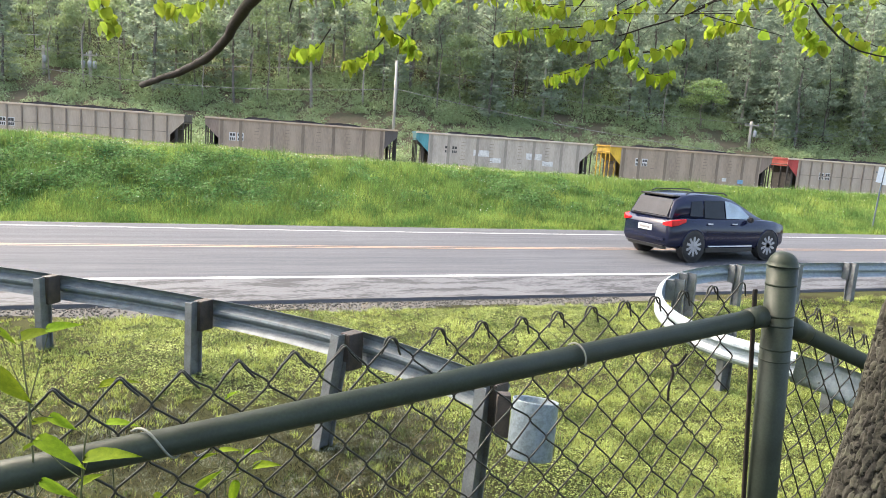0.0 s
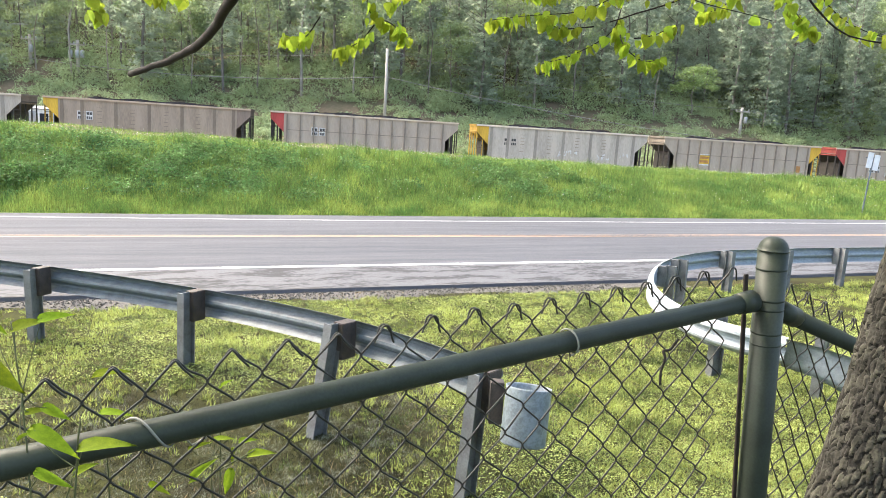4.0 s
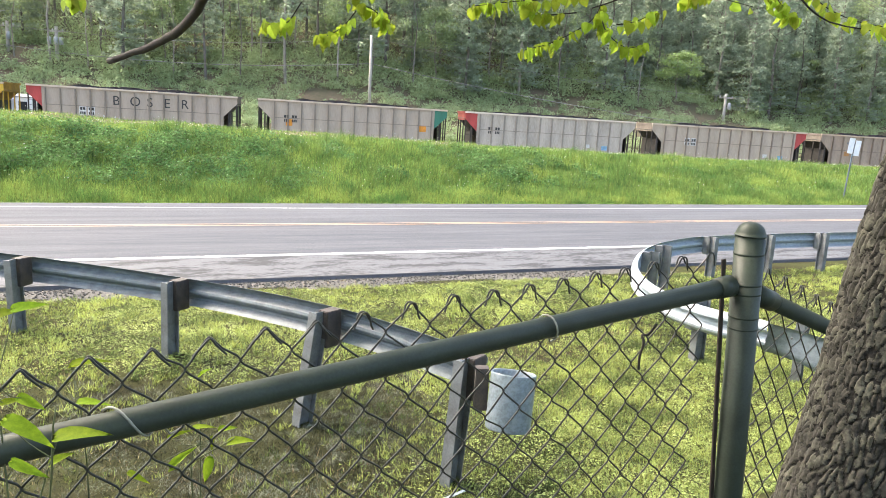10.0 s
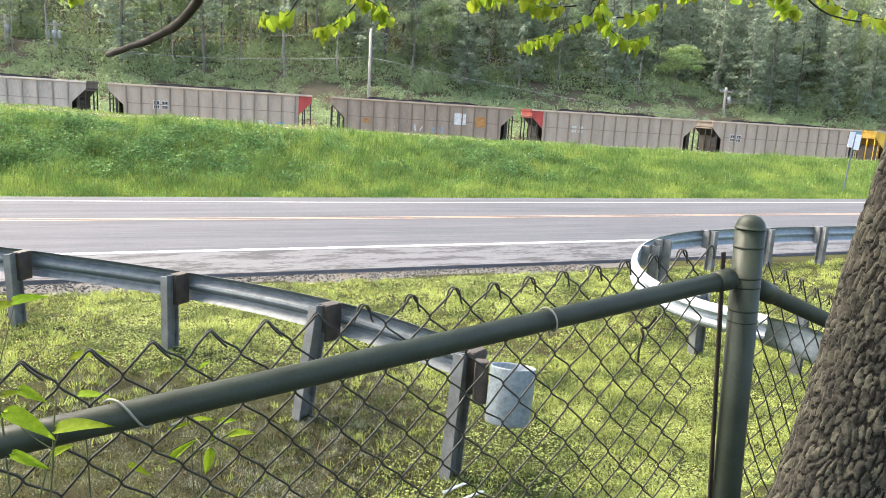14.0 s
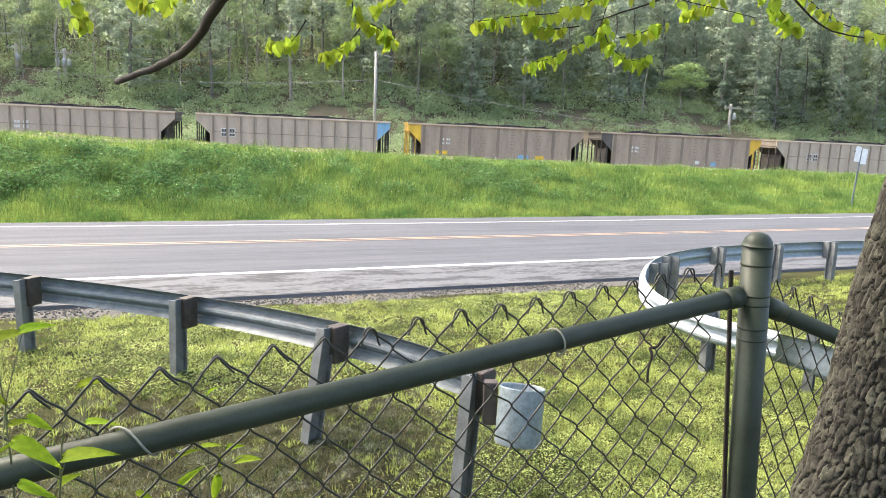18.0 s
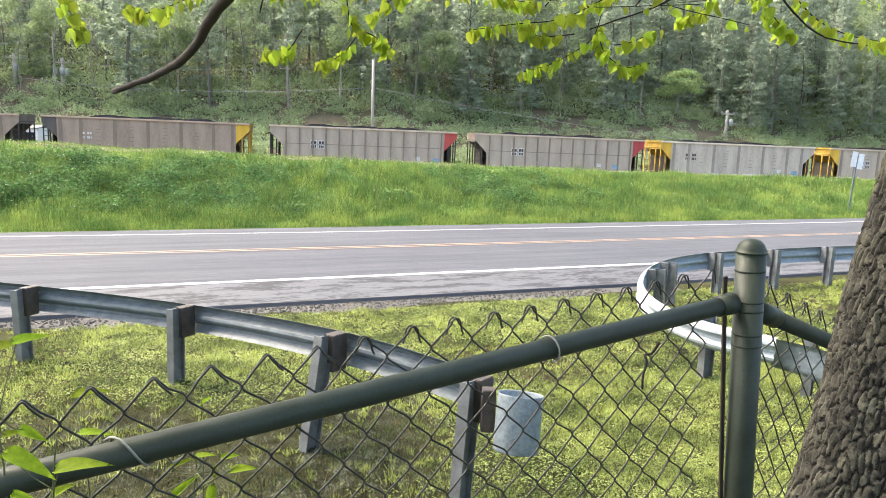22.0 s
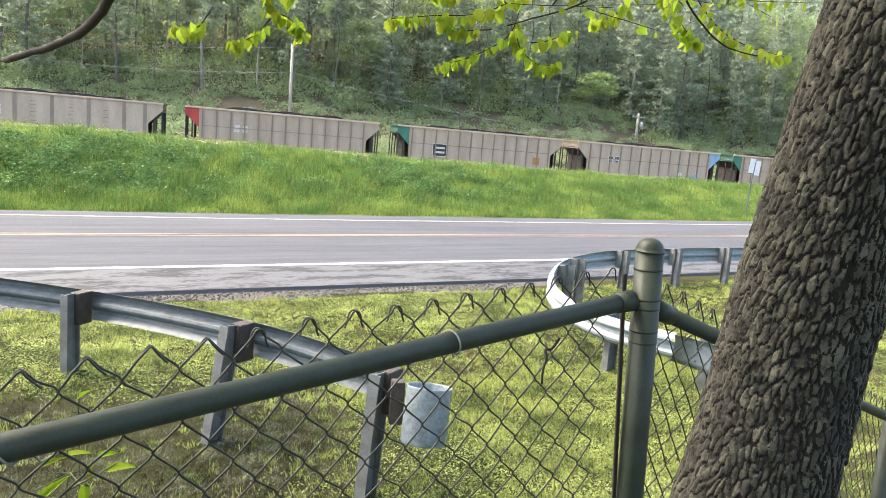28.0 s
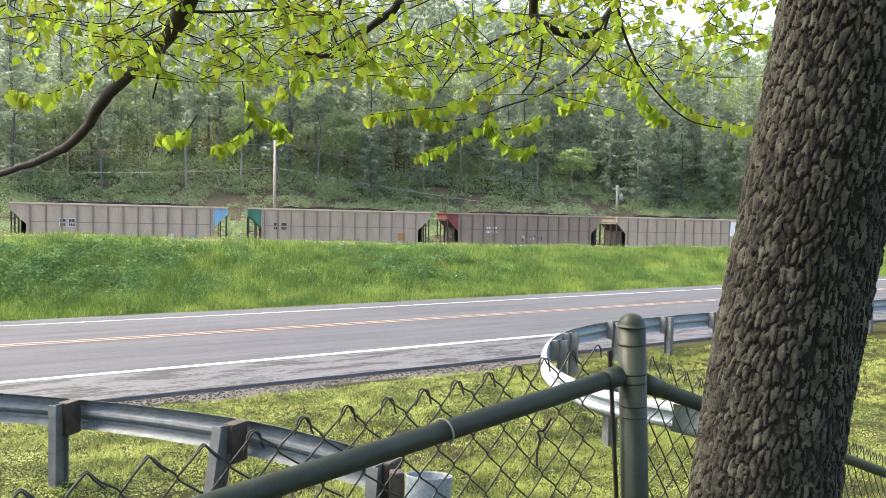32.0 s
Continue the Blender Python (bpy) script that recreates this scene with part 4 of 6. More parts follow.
BODY = {"tan": (0.43, 0.355, 0.28), "brown": (0.35, 0.275, 0.21), "grey": (0.42, 0.355, 0.285), "light": (0.50, 0.445, 0.375), "dark": (0.26, 0.205, 0.165)}
ENDS = {"yellow": (0.70, 0.44, 0.05), "red": (0.48, 0.07, 0.06), "green": (0.04, 0.20, 0.14), "teal": (0.08, 0.30, 0.34), "blue": (0.22, 0.42, 0.62), "iron": (0.10, 0.09, 0.085), "maroon": (0.22, 0.05, 0.05), "rust": (0.26, 0.20, 0.16)}
mark_white, mark_black, mark_orange, mark_blue = (mat(n, c, 0.7, scale=6, bump=0.03) for n, c in (("white_lettering", (0.72, 0.72, 0.70)), ("black_lettering", (0.05, 0.05, 0.05)), ("orange_patch", (0.75, 0.30, 0.04)), ("blue_spray_paint", (0.22, 0.42, 0.60))))
yellow_plate = mat("yellow_plate", (0.80, 0.50, 0.04), 0.6, scale=6, bump=0.03)
rust_spot = mat("rust_patch", (0.50, 0.25, 0.09), 0.8, scale=6, bump=0.05)
MARKM = {"w": mark_white, "k": mark_black, "o": mark_orange, "b": mark_blue, "y": yellow_plate, "r": rust_spot, "m": car_paint("red_end", ENDS["red"])}
HL, TOP, BOT, HW = 7.33, 3.95, 0.85, 1.55


def side_poly(bm, y, thick, smooth):
    """Side sheet with slanted lower corners at both ends."""
    pts = [(-HL, TOP), (-HL, TOP - 0.5), (1.0 - HL, TOP - 1.5), (1.0 - HL, BOT), (HL - 1.0, BOT), (HL - 1.0, TOP - 1.5), (HL, TOP - 0.5), (HL, TOP)]
    a = [bm.verts.new((x, y, z)) for x, z in pts]
    b = [bm.verts.new((x, y + thick, z)) for x, z in pts]
    bm.faces.new(a)
    bm.faces.new(b[::-1])
    for k in range(len(pts)):
        bm.faces.new((a[k], b[k], b[(k + 1) % len(pts)], a[(k + 1) % len(pts)]))


SHARED = {}


def shared(key, make):
    if key not in SHARED:
        SHARED[key] = make()
    return SHARED[key]


def car_body():
    bm = bmesh.new()
    side_poly(bm, -HW, 0.06, False)
    side_poly(bm, HW - 0.06, 0.06, False)
    add_box(bm, 12.2, 2 * HW - 0.14, 0.06, Matrix.Translation((0, 0, BOT + 0.05)))
    bmesh.ops.recalc_face_normals(bm, faces=bm.faces)
    return mesh_bm("body", bm)


def car_slopes(sg):
    """The hopper's sloping end floor, from under the end sheet inwards, and the bulkhead below it."""
    bm = bmesh.new()
    add_box(bm, 2.9, 2 * HW - 0.16, 0.05, Matrix.Translation((sg * (HL - 1.02), 0, TOP - 1.52)) @ Matrix.Rotation(sg * radians(-45), 4, "Y"))
    add_box(bm, 0.05, 2 * HW - 0.16, 1.3, Matrix.Translation((sg * (HL - 1.9), 0, 1.5)))
    return mesh_bm("slope_sheet", bm)


def car_end_panel(sg):
    """Painted triangular corner sheet, a little proud of the side."""
    bm = bmesh.new()
    pts = [(-HL - 0.02, TOP - 0.09), (-HL - 0.02, TOP - 0.52), (0.98 - HL, TOP - 1.52), (0.98 - HL, TOP - 0.09)]
    a = [bm.verts.new((-sg * x, -HW - 0.012, z)) for x, z in pts]
    b = [bm.verts.new((-sg * x, -HW + 0.001, z)) for x, z in pts]
    bm.faces.new(a)
    bm.faces.new(b[::-1])
    for k in range(4):
        bm.faces.new((a[k], b[k], b[(k + 1) % 4], a[(k + 1) % 4]))
    bmesh.ops.recalc_face_normals(bm, faces=bm.faces)
    return mesh_bm("end_panel", bm)


def coal_heap(seed):
    """A low heap along the car, higher in the middle, with rough lumps."""
    nx, ny = 56, 14
    xs, ys = np.linspace(-HL + 0.12, HL - 0.12, nx), np.linspace(-1.46, 1.46, ny)
    X, Y = np.meshgrid(xs, ys, indexing="ij")
    ends = np.clip((7.2 - np.abs(X)) / 3.0, 0, 1)
    Z = 3.46 + 0.68 * ends ** 1.1 * (1 - (Y / 1.5) ** 2 * 0.62) + 0.05 * np.sin(X * 1.9 + seed) * ends
    rs = np.random.RandomState(seed)
    Z += rs.uniform(-0.04, 0.04, Z.shape)
    idx = np.arange(nx * ny).reshape(nx, ny)
    F = np.stack([idx[:-1, :-1], idx[1:, :-1], idx[1:, 1:], idx[:-1, 1:]], -1).reshape(-1, 4)
    return mesh_np("coal_load", np.stack([X, Y, Z], -1).reshape(-1, 3), F)


def truck_frame():
    bm = bmesh.new()
    for y in (-1.02, 1.02):
        add_box(bm, 2.2, 0.14, 0.26, Matrix.Translation((0, y, 0.52)), 0.04)
        add_box(bm, 0.5, 0.2, 0.5, Matrix.Translation((0, y, 0.55)), 0.04)
    add_box(bm, 0.35, 2.1, 0.3, Matrix.Translation((0, 0, 0.62)))
    return mesh_bm("truck", bm)


def car_wheel():
    return mesh_bm("wheel", lathe([(0.2, -0.07), (0.46, -0.06), (0.50, -0.03), (0.455, -0.025), (0.45, 0.06), (0.3, 0.03), (0.1, 0.07)], 20, Matrix.Rotation(radians(90), 4, "X")), True)


def scribble(seed, x, z, n, h, mkey, car):
    """Sprayed loops and strokes, each a flat band."""
    rg = random.Random(seed)
    bm = bmesh.new()
    for k in range(n):
        cx = x + k * h * 0.72
        pts = [(cx + rg.uniform(0, 0.5) * h, z + rg.uniform(0, 1) * h) for _ in range(rg.choice((4, 5, 6)))]
        for (xa, za), (xb, zb) in zip(pts, pts[1:]):
            d = Vector((xb - xa, 0, zb - za))
            if d.length < 0.05:
                continue
            nn = Vector((-d.z, 0, d.x)).normalized() * 0.035
            q = [Vector((xa, 0, za)) - nn, Vector((xb, 0, zb)) - nn, Vector((xb, 0, zb)) + nn, Vector((xa, 0, za)) + nn]
            bm.faces.new([bm.verts.new((v.x, -HW - 0.016 - 0.001 * k, v.z)) for v in q])
    part("sprayed_lettering", bm, MARKM[mkey], car, "sprayed graffiti strokes")


def plate(car, x, z, w, h, mkey, name="stencil_panel", deep=0.012):
    part(name, box(w, 0.006, h, Matrix.Translation((x, -HW - deep, z))), MARKM[mkey], car)


def bars(car, x, z, mkey, back=None, n=2, w=0.95, h=0.20):
    """Two short rows of lettering as plain bars, on a patch if there is one."""
    for half in (0, 1):
        cx = x + half * w * 0.62
        if back:
            plate(car, cx, z - 0.14, w * 0.50, 0.62, back)
        for row_ in range(n):
            zz = z - row_ * 0.32
            m_ = 2 if row_ == 0 else 3
            for q in range(m_):
                part("lettering", box(w * 0.42 / m_ - 0.035, 0.004, h, Matrix.Translation((cx + (q - (m_ - 1) / 2) * w * 0.43 / m_, -HW - 0.019, zz))), MARKM[mkey], car)


def coal_car(k, body, style, lend, rend):
    names = {"tan": "dusty tan", "brown": "dusty brown", "grey": "grey", "light": "pale grey", "dark": "dark brown-grey"}
    words = names[body] + (" ribbed" if style == "rib" else " smooth-sided") + " coal car" + (", " + (lend or rend) + " end" if (lend or rend) else "") + ", heaped with coal"
    car = thing("coal_car", words, "railway car", group="coal train")
    bm_ = car_paint(body + "_car_paint", BODY[body], 0.72 if style == "rib" else 0.6)
    part("body", shared(("body", body), lambda: car_body().copy()), bm_, car)
    # top chord: the body colour raised to 1.35
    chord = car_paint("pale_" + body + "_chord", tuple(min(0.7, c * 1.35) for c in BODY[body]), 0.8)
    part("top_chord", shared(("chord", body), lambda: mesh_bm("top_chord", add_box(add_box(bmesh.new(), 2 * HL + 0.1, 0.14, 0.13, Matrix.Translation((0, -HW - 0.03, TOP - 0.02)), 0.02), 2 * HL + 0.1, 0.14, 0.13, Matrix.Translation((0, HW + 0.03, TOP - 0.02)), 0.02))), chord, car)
    for sg, col in ((-1, lend), (1, rend)):
        # ends without a colour are one dark brown-grey
        cm = car_paint(col + "_end", ENDS[col], 0.6) if col else car_paint("grimy_end", (0.17, 0.145, 0.12), 0.5)
        # shade put into the colour: end sheets, chords and yellow slopes at 0.45
        gm = car_paint("shaded_" + col + "_end", tuple(c * 0.45 for c in ENDS[col]), 0.4) if col else cm
        em = cm if col in ("yellow",) else M["iron"]
        part("slope_sheet", shared(("slope", sg, em.name), lambda: car_slopes(sg)), gm if col == "yellow" else M["iron"], car)
        part("end_sheet", shared(("esheet", gm.name), lambda: mesh_bm("end_sheet", box(0.05, 2 * HW - 0.13, 0.62, Matrix(), 0.01))), gm, car, m=Matrix.Translation((sg * (HL - 0.035), 0, TOP - 0.36)))
        if col:
            part("end_panel", shared(("endp", sg, col), lambda: car_end_panel(sg)), cm, car, col + " painted corner panel")
        for py in (-HW + 0.06, -0.55, 0.55, HW - 0.06):
            part("end_post", shared(("epost", em.name), lambda: mesh_bm("end_post", box(0.08, 0.08, TOP - BOT - 0.66))), em, car, m=Matrix.Translation((sg * (HL - 0.06), py, (TOP - 0.66 + BOT) / 2)))
        # dark sheet added across the open end, standing in for the shade inside
        part("crossbearer", shared("end_filler", lambda: mesh_bm("crossbearer", box(0.06, 2 * HW - 0.2, 1.85))), M["iron"], car, m=Matrix.Translation((sg * (HL - 0.66), 0, BOT + 0.92)))
        part("brake_cylinder", shared("brake", lambda: mesh_bm("brake_cylinder", lathe([(0.03, -0.42), (0.17, -0.40), (0.18, 0.40), (0.03, 0.42)], 14, Matrix.Rotation(radians(90), 4, "X")), True)), M["iron"], car, m=Matrix.Translation((sg * (HL - 0.36), -0.75, BOT + 0.30)))
        part("side_post", shared(("spost", em.name), lambda: mesh_bm("side_post", box(0.09, 0.09, TOP - BOT - 1.02))), em, car, m=Matrix.Translation((sg * (HL - 0.52), -HW + 0.07, (TOP - 1.02 + BOT) / 2)))
        part("end_chord", shared(("echord", gm.name), lambda: mesh_bm("end_chord", box(0.14, 2 * HW, 0.14))), gm, car, m=Matrix.Translation((sg * HL, 0, TOP - 0.03)))
        part("end_platform", shared("eplat", lambda: mesh_bm("end_platform", box(1.0, 2 * HW, 0.14))), M["iron"], car, m=Matrix.Translation((sg * (HL - 0.46), 0, BOT + 0.02)))
        lad = part("ladder", shared("ladder", lambda: mesh_bm("ladder", add_box(box(0.035, 0.035, 2.4, Matrix.Translation((0, 0, 2.15))), 0.035, 0.035, 2.4, Matrix.Translation((0.42, 0, 2.15))))), M["iron"], car, m=Matrix.Translation((sg * (HL - 0.27) - 0.21, -HW + 0.02, 0)))
        for z_ in (1.1, 1.45, 1.8, 2.15, 2.5, 2.85, 3.2):
            part("rung", shared("ladder_rung", lambda: mesh_bm("rung", tube([(0.012, 0, 0), (0.408, 0, 0)], 0.016, 5))), M["iron"], lad, m=Matrix.Translation((0, 0, z_)))
        part("coupler", shared("coupler", lambda: mesh_bm("coupler", add_box(box(0.75, 0.16, 0.2, Matrix(), 0.02), 0.3, 0.3, 0.3, Matrix.Translation((0.3, 0, 0)), 0.05))), M["iron"], car, m=Matrix.Translation((sg * 7.55, 0, 0.88)) @ Matrix.Rotation(0 if sg > 0 else math.pi, 4, "Z"))
        tr = part("truck", shared("truck", truck_frame), M["iron"], car, m=Matrix.Translation((sg * 5.6, 0, 0)))
        for wx in (-0.88, 0.88):
            for wy in (-0.76, 0.76):
                part("wheel", shared("wheel", car_wheel), M["iron"], tr, m=Matrix.Translation((wx, wy, 0.46)) @ Matrix.Rotation(0 if wy > 0 else math.pi, 4, "Z"))
    if style == "rib":
        n = 12
        xs_ = [-6.1 + 12.2 * j / n for j in range(n + 1)]
        rib = shared(("rib", body), lambda: mesh_bm("rib", box(0.10, 0.11, TOP - BOT - 0.22, Matrix(), 0.015)))
    else:
        xs_ = [-6.1, -4.7, -2.35, 0.0, 2.35, 4.7, 6.1]
        rib = shared(("seam", body), lambda: mesh_bm("rib", box(0.24, 0.03, TOP - BOT - 0.22, Matrix(), 0.008)))
    # ribs, seams and rungs: the body colour at 0.62
    rm = car_paint(body + "_darker_rib", tuple(c * 0.62 for c in BODY[body]), 0.6)
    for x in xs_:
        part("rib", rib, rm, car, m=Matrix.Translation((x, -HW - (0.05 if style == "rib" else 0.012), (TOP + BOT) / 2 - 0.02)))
    if style == "rib":
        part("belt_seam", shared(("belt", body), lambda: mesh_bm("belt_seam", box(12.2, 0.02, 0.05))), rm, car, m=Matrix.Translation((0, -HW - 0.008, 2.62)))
    else:
        for x in (-3.5, -1.2, 1.2, 3.5):
            for z_ in (3.35, 3.1, 2.85, 2.6, 2.3, 2.0):
                part("grab_rung", shared("rung", lambda: mesh_bm("grab_rung", box(0.34, 0.025, 0.03))), rm, car, m=Matrix.Translation((x, -HW - 0.015, z_)))
    part("coal_load", shared(("coal", k % 5), lambda: coal_heap(k % 5 + 1)), M["coal"], car, "rough heap of black coal")
    return car


SPEC = [("tan", "rib", "", ""), ("brown", "smooth", "rust", "iron"), ("light", "smooth", "teal", ""), ("brown", "smooth", "yellow", "rust"), ("grey", "rib", "red", ""), ("light", "smooth", "yellow", ""), ("grey", "rib", "", "yellow"), ("grey", "rib", "red", ""), ("grey", "rib", "", "green"), ("light", "rib", "red", ""),
        ("tan", "rib", "", "red"), ("brown", "rib", "", ""), ("tan", "rib", "red", ""), ("tan", "rib", "", "blue"), ("brown", "smooth", "yellow", ""), ("brown", "smooth", "iron", "yellow"), ("grey", "rib", "", "red"), ("grey", "rib", "", "red"), ("light", "smooth", "yellow", ""), ("grey", "smooth", "yellow", ""),
        ("tan", "rib", "red", ""), ("tan", "rib", "green", ""), ("tan", "rib", "", "blue"), ("tan", "rib", "green", ""), ("dark", "rib", "maroon", ""), ("tan", "rib", "", "")]
CARS = [coal_car(k, *s_) for k, s_ in enumerate(SPEC)]
for k in (0, 8, 9, 23):
    bars(CARS[k], -5.2 if k != 0 else -5.4, 2.75, "k", "w" if k == 0 else None)
for k in (14, 15):
    bars(CARS[k], -4.6, 2.8, "w", None, w=0.8, h=0.16)
for k in (1, 4, 10, 13, 16, 17, 19, 22):
    bars(CARS[k], -5.3 if k in (1, 13) else -4.0, 2.75, "k", "w" if k in (1, 4, 10, 13, 16, 17, 19, 22) else None)
for k in (2, 3, 5, 18):
    bars(CARS[k], -4.8, 2.9, "k", "w" if k == 3 else None)
for k in (12, 20, 24):
    bars(CARS[k], -3.6, 2.75, "w", None)
for k in (7,):
    bars(CARS[k], -3.6, 2.45, "k", "w")
plate(CARS[6], -3.55, 2.25, 1.15, 0.95, "w")
plate(CARS[6], -3.55, 2.25, 1.05, 0.72, "y", "sign_plate", 0.017)
for z_ in (2.42, 2.1):
    part("lettering", box(0.8, 0.004, 0.2, Matrix.Translation((-3.55, -HW - 0.022, z_))), MARKM["r"], CARS[6])
plate(CARS[6], 5.3, 1.9, 0.55, 0.55, "r")
plate(CARS[8], -5.0, 2.3, 0.5, 0.5, "o")
plate(CARS[8], 5.4, 2.4, 0.6, 0.5, "o")
plate(CARS[11], 2.9, 2.85, 0.95, 0.9, "w", deep=0.06)
plate(CARS[11], 4.6, 2.7, 0.9, 0.8, "r", deep=0.06)
plate(CARS[11], -4.6, 2.35, 0.5, 0.4, "r", deep=0.06)
plate(CARS[21], -3.7, 2.2, 1.25, 1.05, "w", deep=0.06)
plate(CARS[21], -3.7, 2.2, 1.15, 0.95, "k", deep=0.066)
for z_ in (2.38, 2.02):
    part("lettering", box(0.85, 0.004, 0.16, Matrix.Translation((-3.7, -HW - 0.072, z_))), mark_white, CARS[21])
plate(CARS[21], 5.0, 1.9, 0.6, 0.6, "r", deep=0.06)
plate(CARS[23], 4.9, 1.9, 0.6, 0.6, "r", deep=0.06)
plate(CARS[14], -4.6, 1.75, 0.9, 0.3, "y")
plate(CARS[14], 3.6, 1.6, 0.7, 0.3, "y")
plate(CARS[14], 2.2, 1.6, 0.9, 0.35, "b")
for k, x in ((3, 3.1), (9, 3.2), (10, 3.5), (15, 1.5), (16, 4.2), (17, 3.4), (18, 4.0), (19, 3.6), (22, 3.3)):
    plate(CARS[k], x, 1.75, 0.4, 0.28, "w", deep=0.06)
    plate(CARS[k], x + 1.5, 1.65, 0.5, 0.35, "b", deep=0.06)
for x in (-2.0, 2.4):
    plate(CARS[2], x, 2.6, 1.3, 0.5, "w", deep=0.013)
    plate(CARS[2], x + 1.2, 2.1, 0.9, 0.4, "w", deep=0.013)
scribble(1, -0.4, 1.72, 4, 0.62, "w", CARS[5])
scribble(2, 3.0, 1.66, 3, 0.55, "w", CARS[5])
scribble(3, 4.9, 1.9, 3, 0.45, "w", CARS[5])
scribble(4, -0.8, 1.65, 2, 0.6, "w", CARS[11])
scribble(5, 0.6, 1.65, 3, 0.55, "b", CARS[11])
scribble(6, -0.5, 1.7, 6, 0.5, "k", CARS[24])
scribble(7, -0.4, 1.75, 5, 0.45, "w", CARS[24])
scribble(8, -2.2, 1.7, 4, 0.45, "w", CARS[7])
for j, ch in enumerate("BOSER"):
    cu = bpy.data.curves.new("letter", "FONT")
    cu.body, cu.size, cu.extrude = ch, 0.95, 0.003
    tmp = new("letter", cu)
    me = bpy.data.meshes.new_from_object(tmp.evaluated_get(bpy.context.evaluated_depsgraph_get()))
    bpy.data.objects.remove(tmp)
    part("sprayed_letter", me, mark_black, CARS[7], "black sprayed letter", Matrix.Translation((-1.55 + 1.2 * j, -HW - 0.112 + 0.09, 2.85)) @ Matrix.Rotation(radians(90), 4, "X"))

# ---- rails, ties and ballast ----
track = thing("railway_track", "steel rails on ties and ballast behind the bank", "railway track", kind="structure")
for off_ in (-0.72, 0.72):
    pts = [(-19 + s_ * CT - off_ * ST, 56.5 + s_ * ST + off_ * CT, rail_z(s_) - 0.02) for s_ in (-150, 250)]
    part("rail", tube(pts, 0.06, 6), M["iron"], track)
bed = bmesh.new()
for s0, s1 in ((-150, 50), (50, 250)):
    vs_ = []
    for s_ in (s0, s1):
        for o, dz in ((-3.2, -0.6), (-1.7, -0.15), (1.7, -0.15), (3.2, -0.6)):
            vs_.append(bed.verts.new((-19 + s_ * CT - o * ST, 56.5 + s_ * ST + o * CT, rail_z(s_) + dz)))
    for j in range(3):
        bed.faces.new((vs_[j], vs_[j + 1], vs_[j + 5], vs_[j + 4]))
part("ballast", bed, M["gravel"], track)

# ---- the passing car ----
suv = thing("suv", "dark blue family SUV with red tail lights on the road", "car")
blue = bpy.data.materials.new("dark_blue_car_paint")
blue.use_nodes = True
bb = blue.node_tree.nodes["Principled BSDF"]
bb.inputs["Base Color"].default_value, bb.inputs["Roughness"].default_value, bb.inputs["Metallic"].default_value = (0.007, 0.010, 0.028, 1), 0.16, 0.0
bb.inputs["Specular IOR Level"].default_value = 0.4
glass = mat("tinted_glass", (0.03, 0.035, 0.045), 0.10, scale=2, bump=0, spec=0.10)
# front door glass: a pale sky reflection put into its base colour
sky_pale_glass = mat("side_glass_reflection", (0.30, 0.38, 0.46), 0.08, scale=2, bump=0, spec=0.9)
tyre = mat("tyre_rubber", (0.02, 0.02, 0.021), 0.8, scale=20, bump=0.1)
alloy = mat("alloy_rim", (0.36, 0.36, 0.37), 0.35, 0.8, scale=10, bump=0.03)
tail_red = mat("red_lamp_lens", (0.55, 0.02, 0.025), 0.15, scale=8, bump=0.03)
black_trim = mat("black_trim", (0.02, 0.02, 0.022), 0.5, scale=20, bump=0.1)
chrome = mat("chrome_trim", (0.75, 0.75, 0.76), 0.15, 0.95, scale=10, bump=0.0)


def loft(stations, smooth=True):
    """Body through (x, [(half width, height), ...]) sections, mirrored; closed at both ends."""
    bm = bmesh.new()
    rings = []
    for x, prof in stations:
        rings.append([bm.verts.new((x, -w, z)) for w, z in prof] + [bm.verts.new((x, w, z)) for w, z in prof[::-1]])
    n = len(rings[0])
    for r0, r1 in zip(rings, rings[1:]):
        for k in range(n):
            bm.faces.new((r0[k], r0[(k + 1) % n], r1[(k + 1) % n], r1[k]))
    bm.faces.new(rings[0][::-1])
    bm.faces.new(rings[-1])
    bmesh.ops.recalc_face_normals(bm, faces=bm.faces)
    bmesh.ops.bevel(bm, geom=[e for e in bm.edges if e.calc_face_angle(0) > 0.6], offset=0.03, segments=2, affect="EDGES")
    return bm


def sec(w, zb, zm, zt, wt):
    return [(w * 0.88, zb), (w, zb + 0.12), (w, zm), (w * 0.985, zt - 0.04), (wt, zt)]


lower = [(0.0, sec(0.80, 0.42, 0.62, 0.92, 0.70)), (0.08, sec(0.88, 0.36, 0.70, 1.06, 0.80)), (0.45, sec(0.93, 0.33, 0.75, 1.12, 0.86)), (1.4, sec(0.94, 0.28, 0.75, 1.10, 0.86)), (2.8, sec(0.94, 0.26, 0.72, 1.09, 0.85)), (3.5, sec(0.94, 0.28, 0.72, 1.09, 0.82)), (4.2, sec(0.92, 0.32, 0.70, 1.05, 0.76)), (4.62, sec(0.87, 0.34, 0.66, 0.98, 0.68)), (4.78, sec(0.76, 0.40, 0.60, 0.88, 0.58))]
part("body", loft(lower), blue, suv, smooth=True)
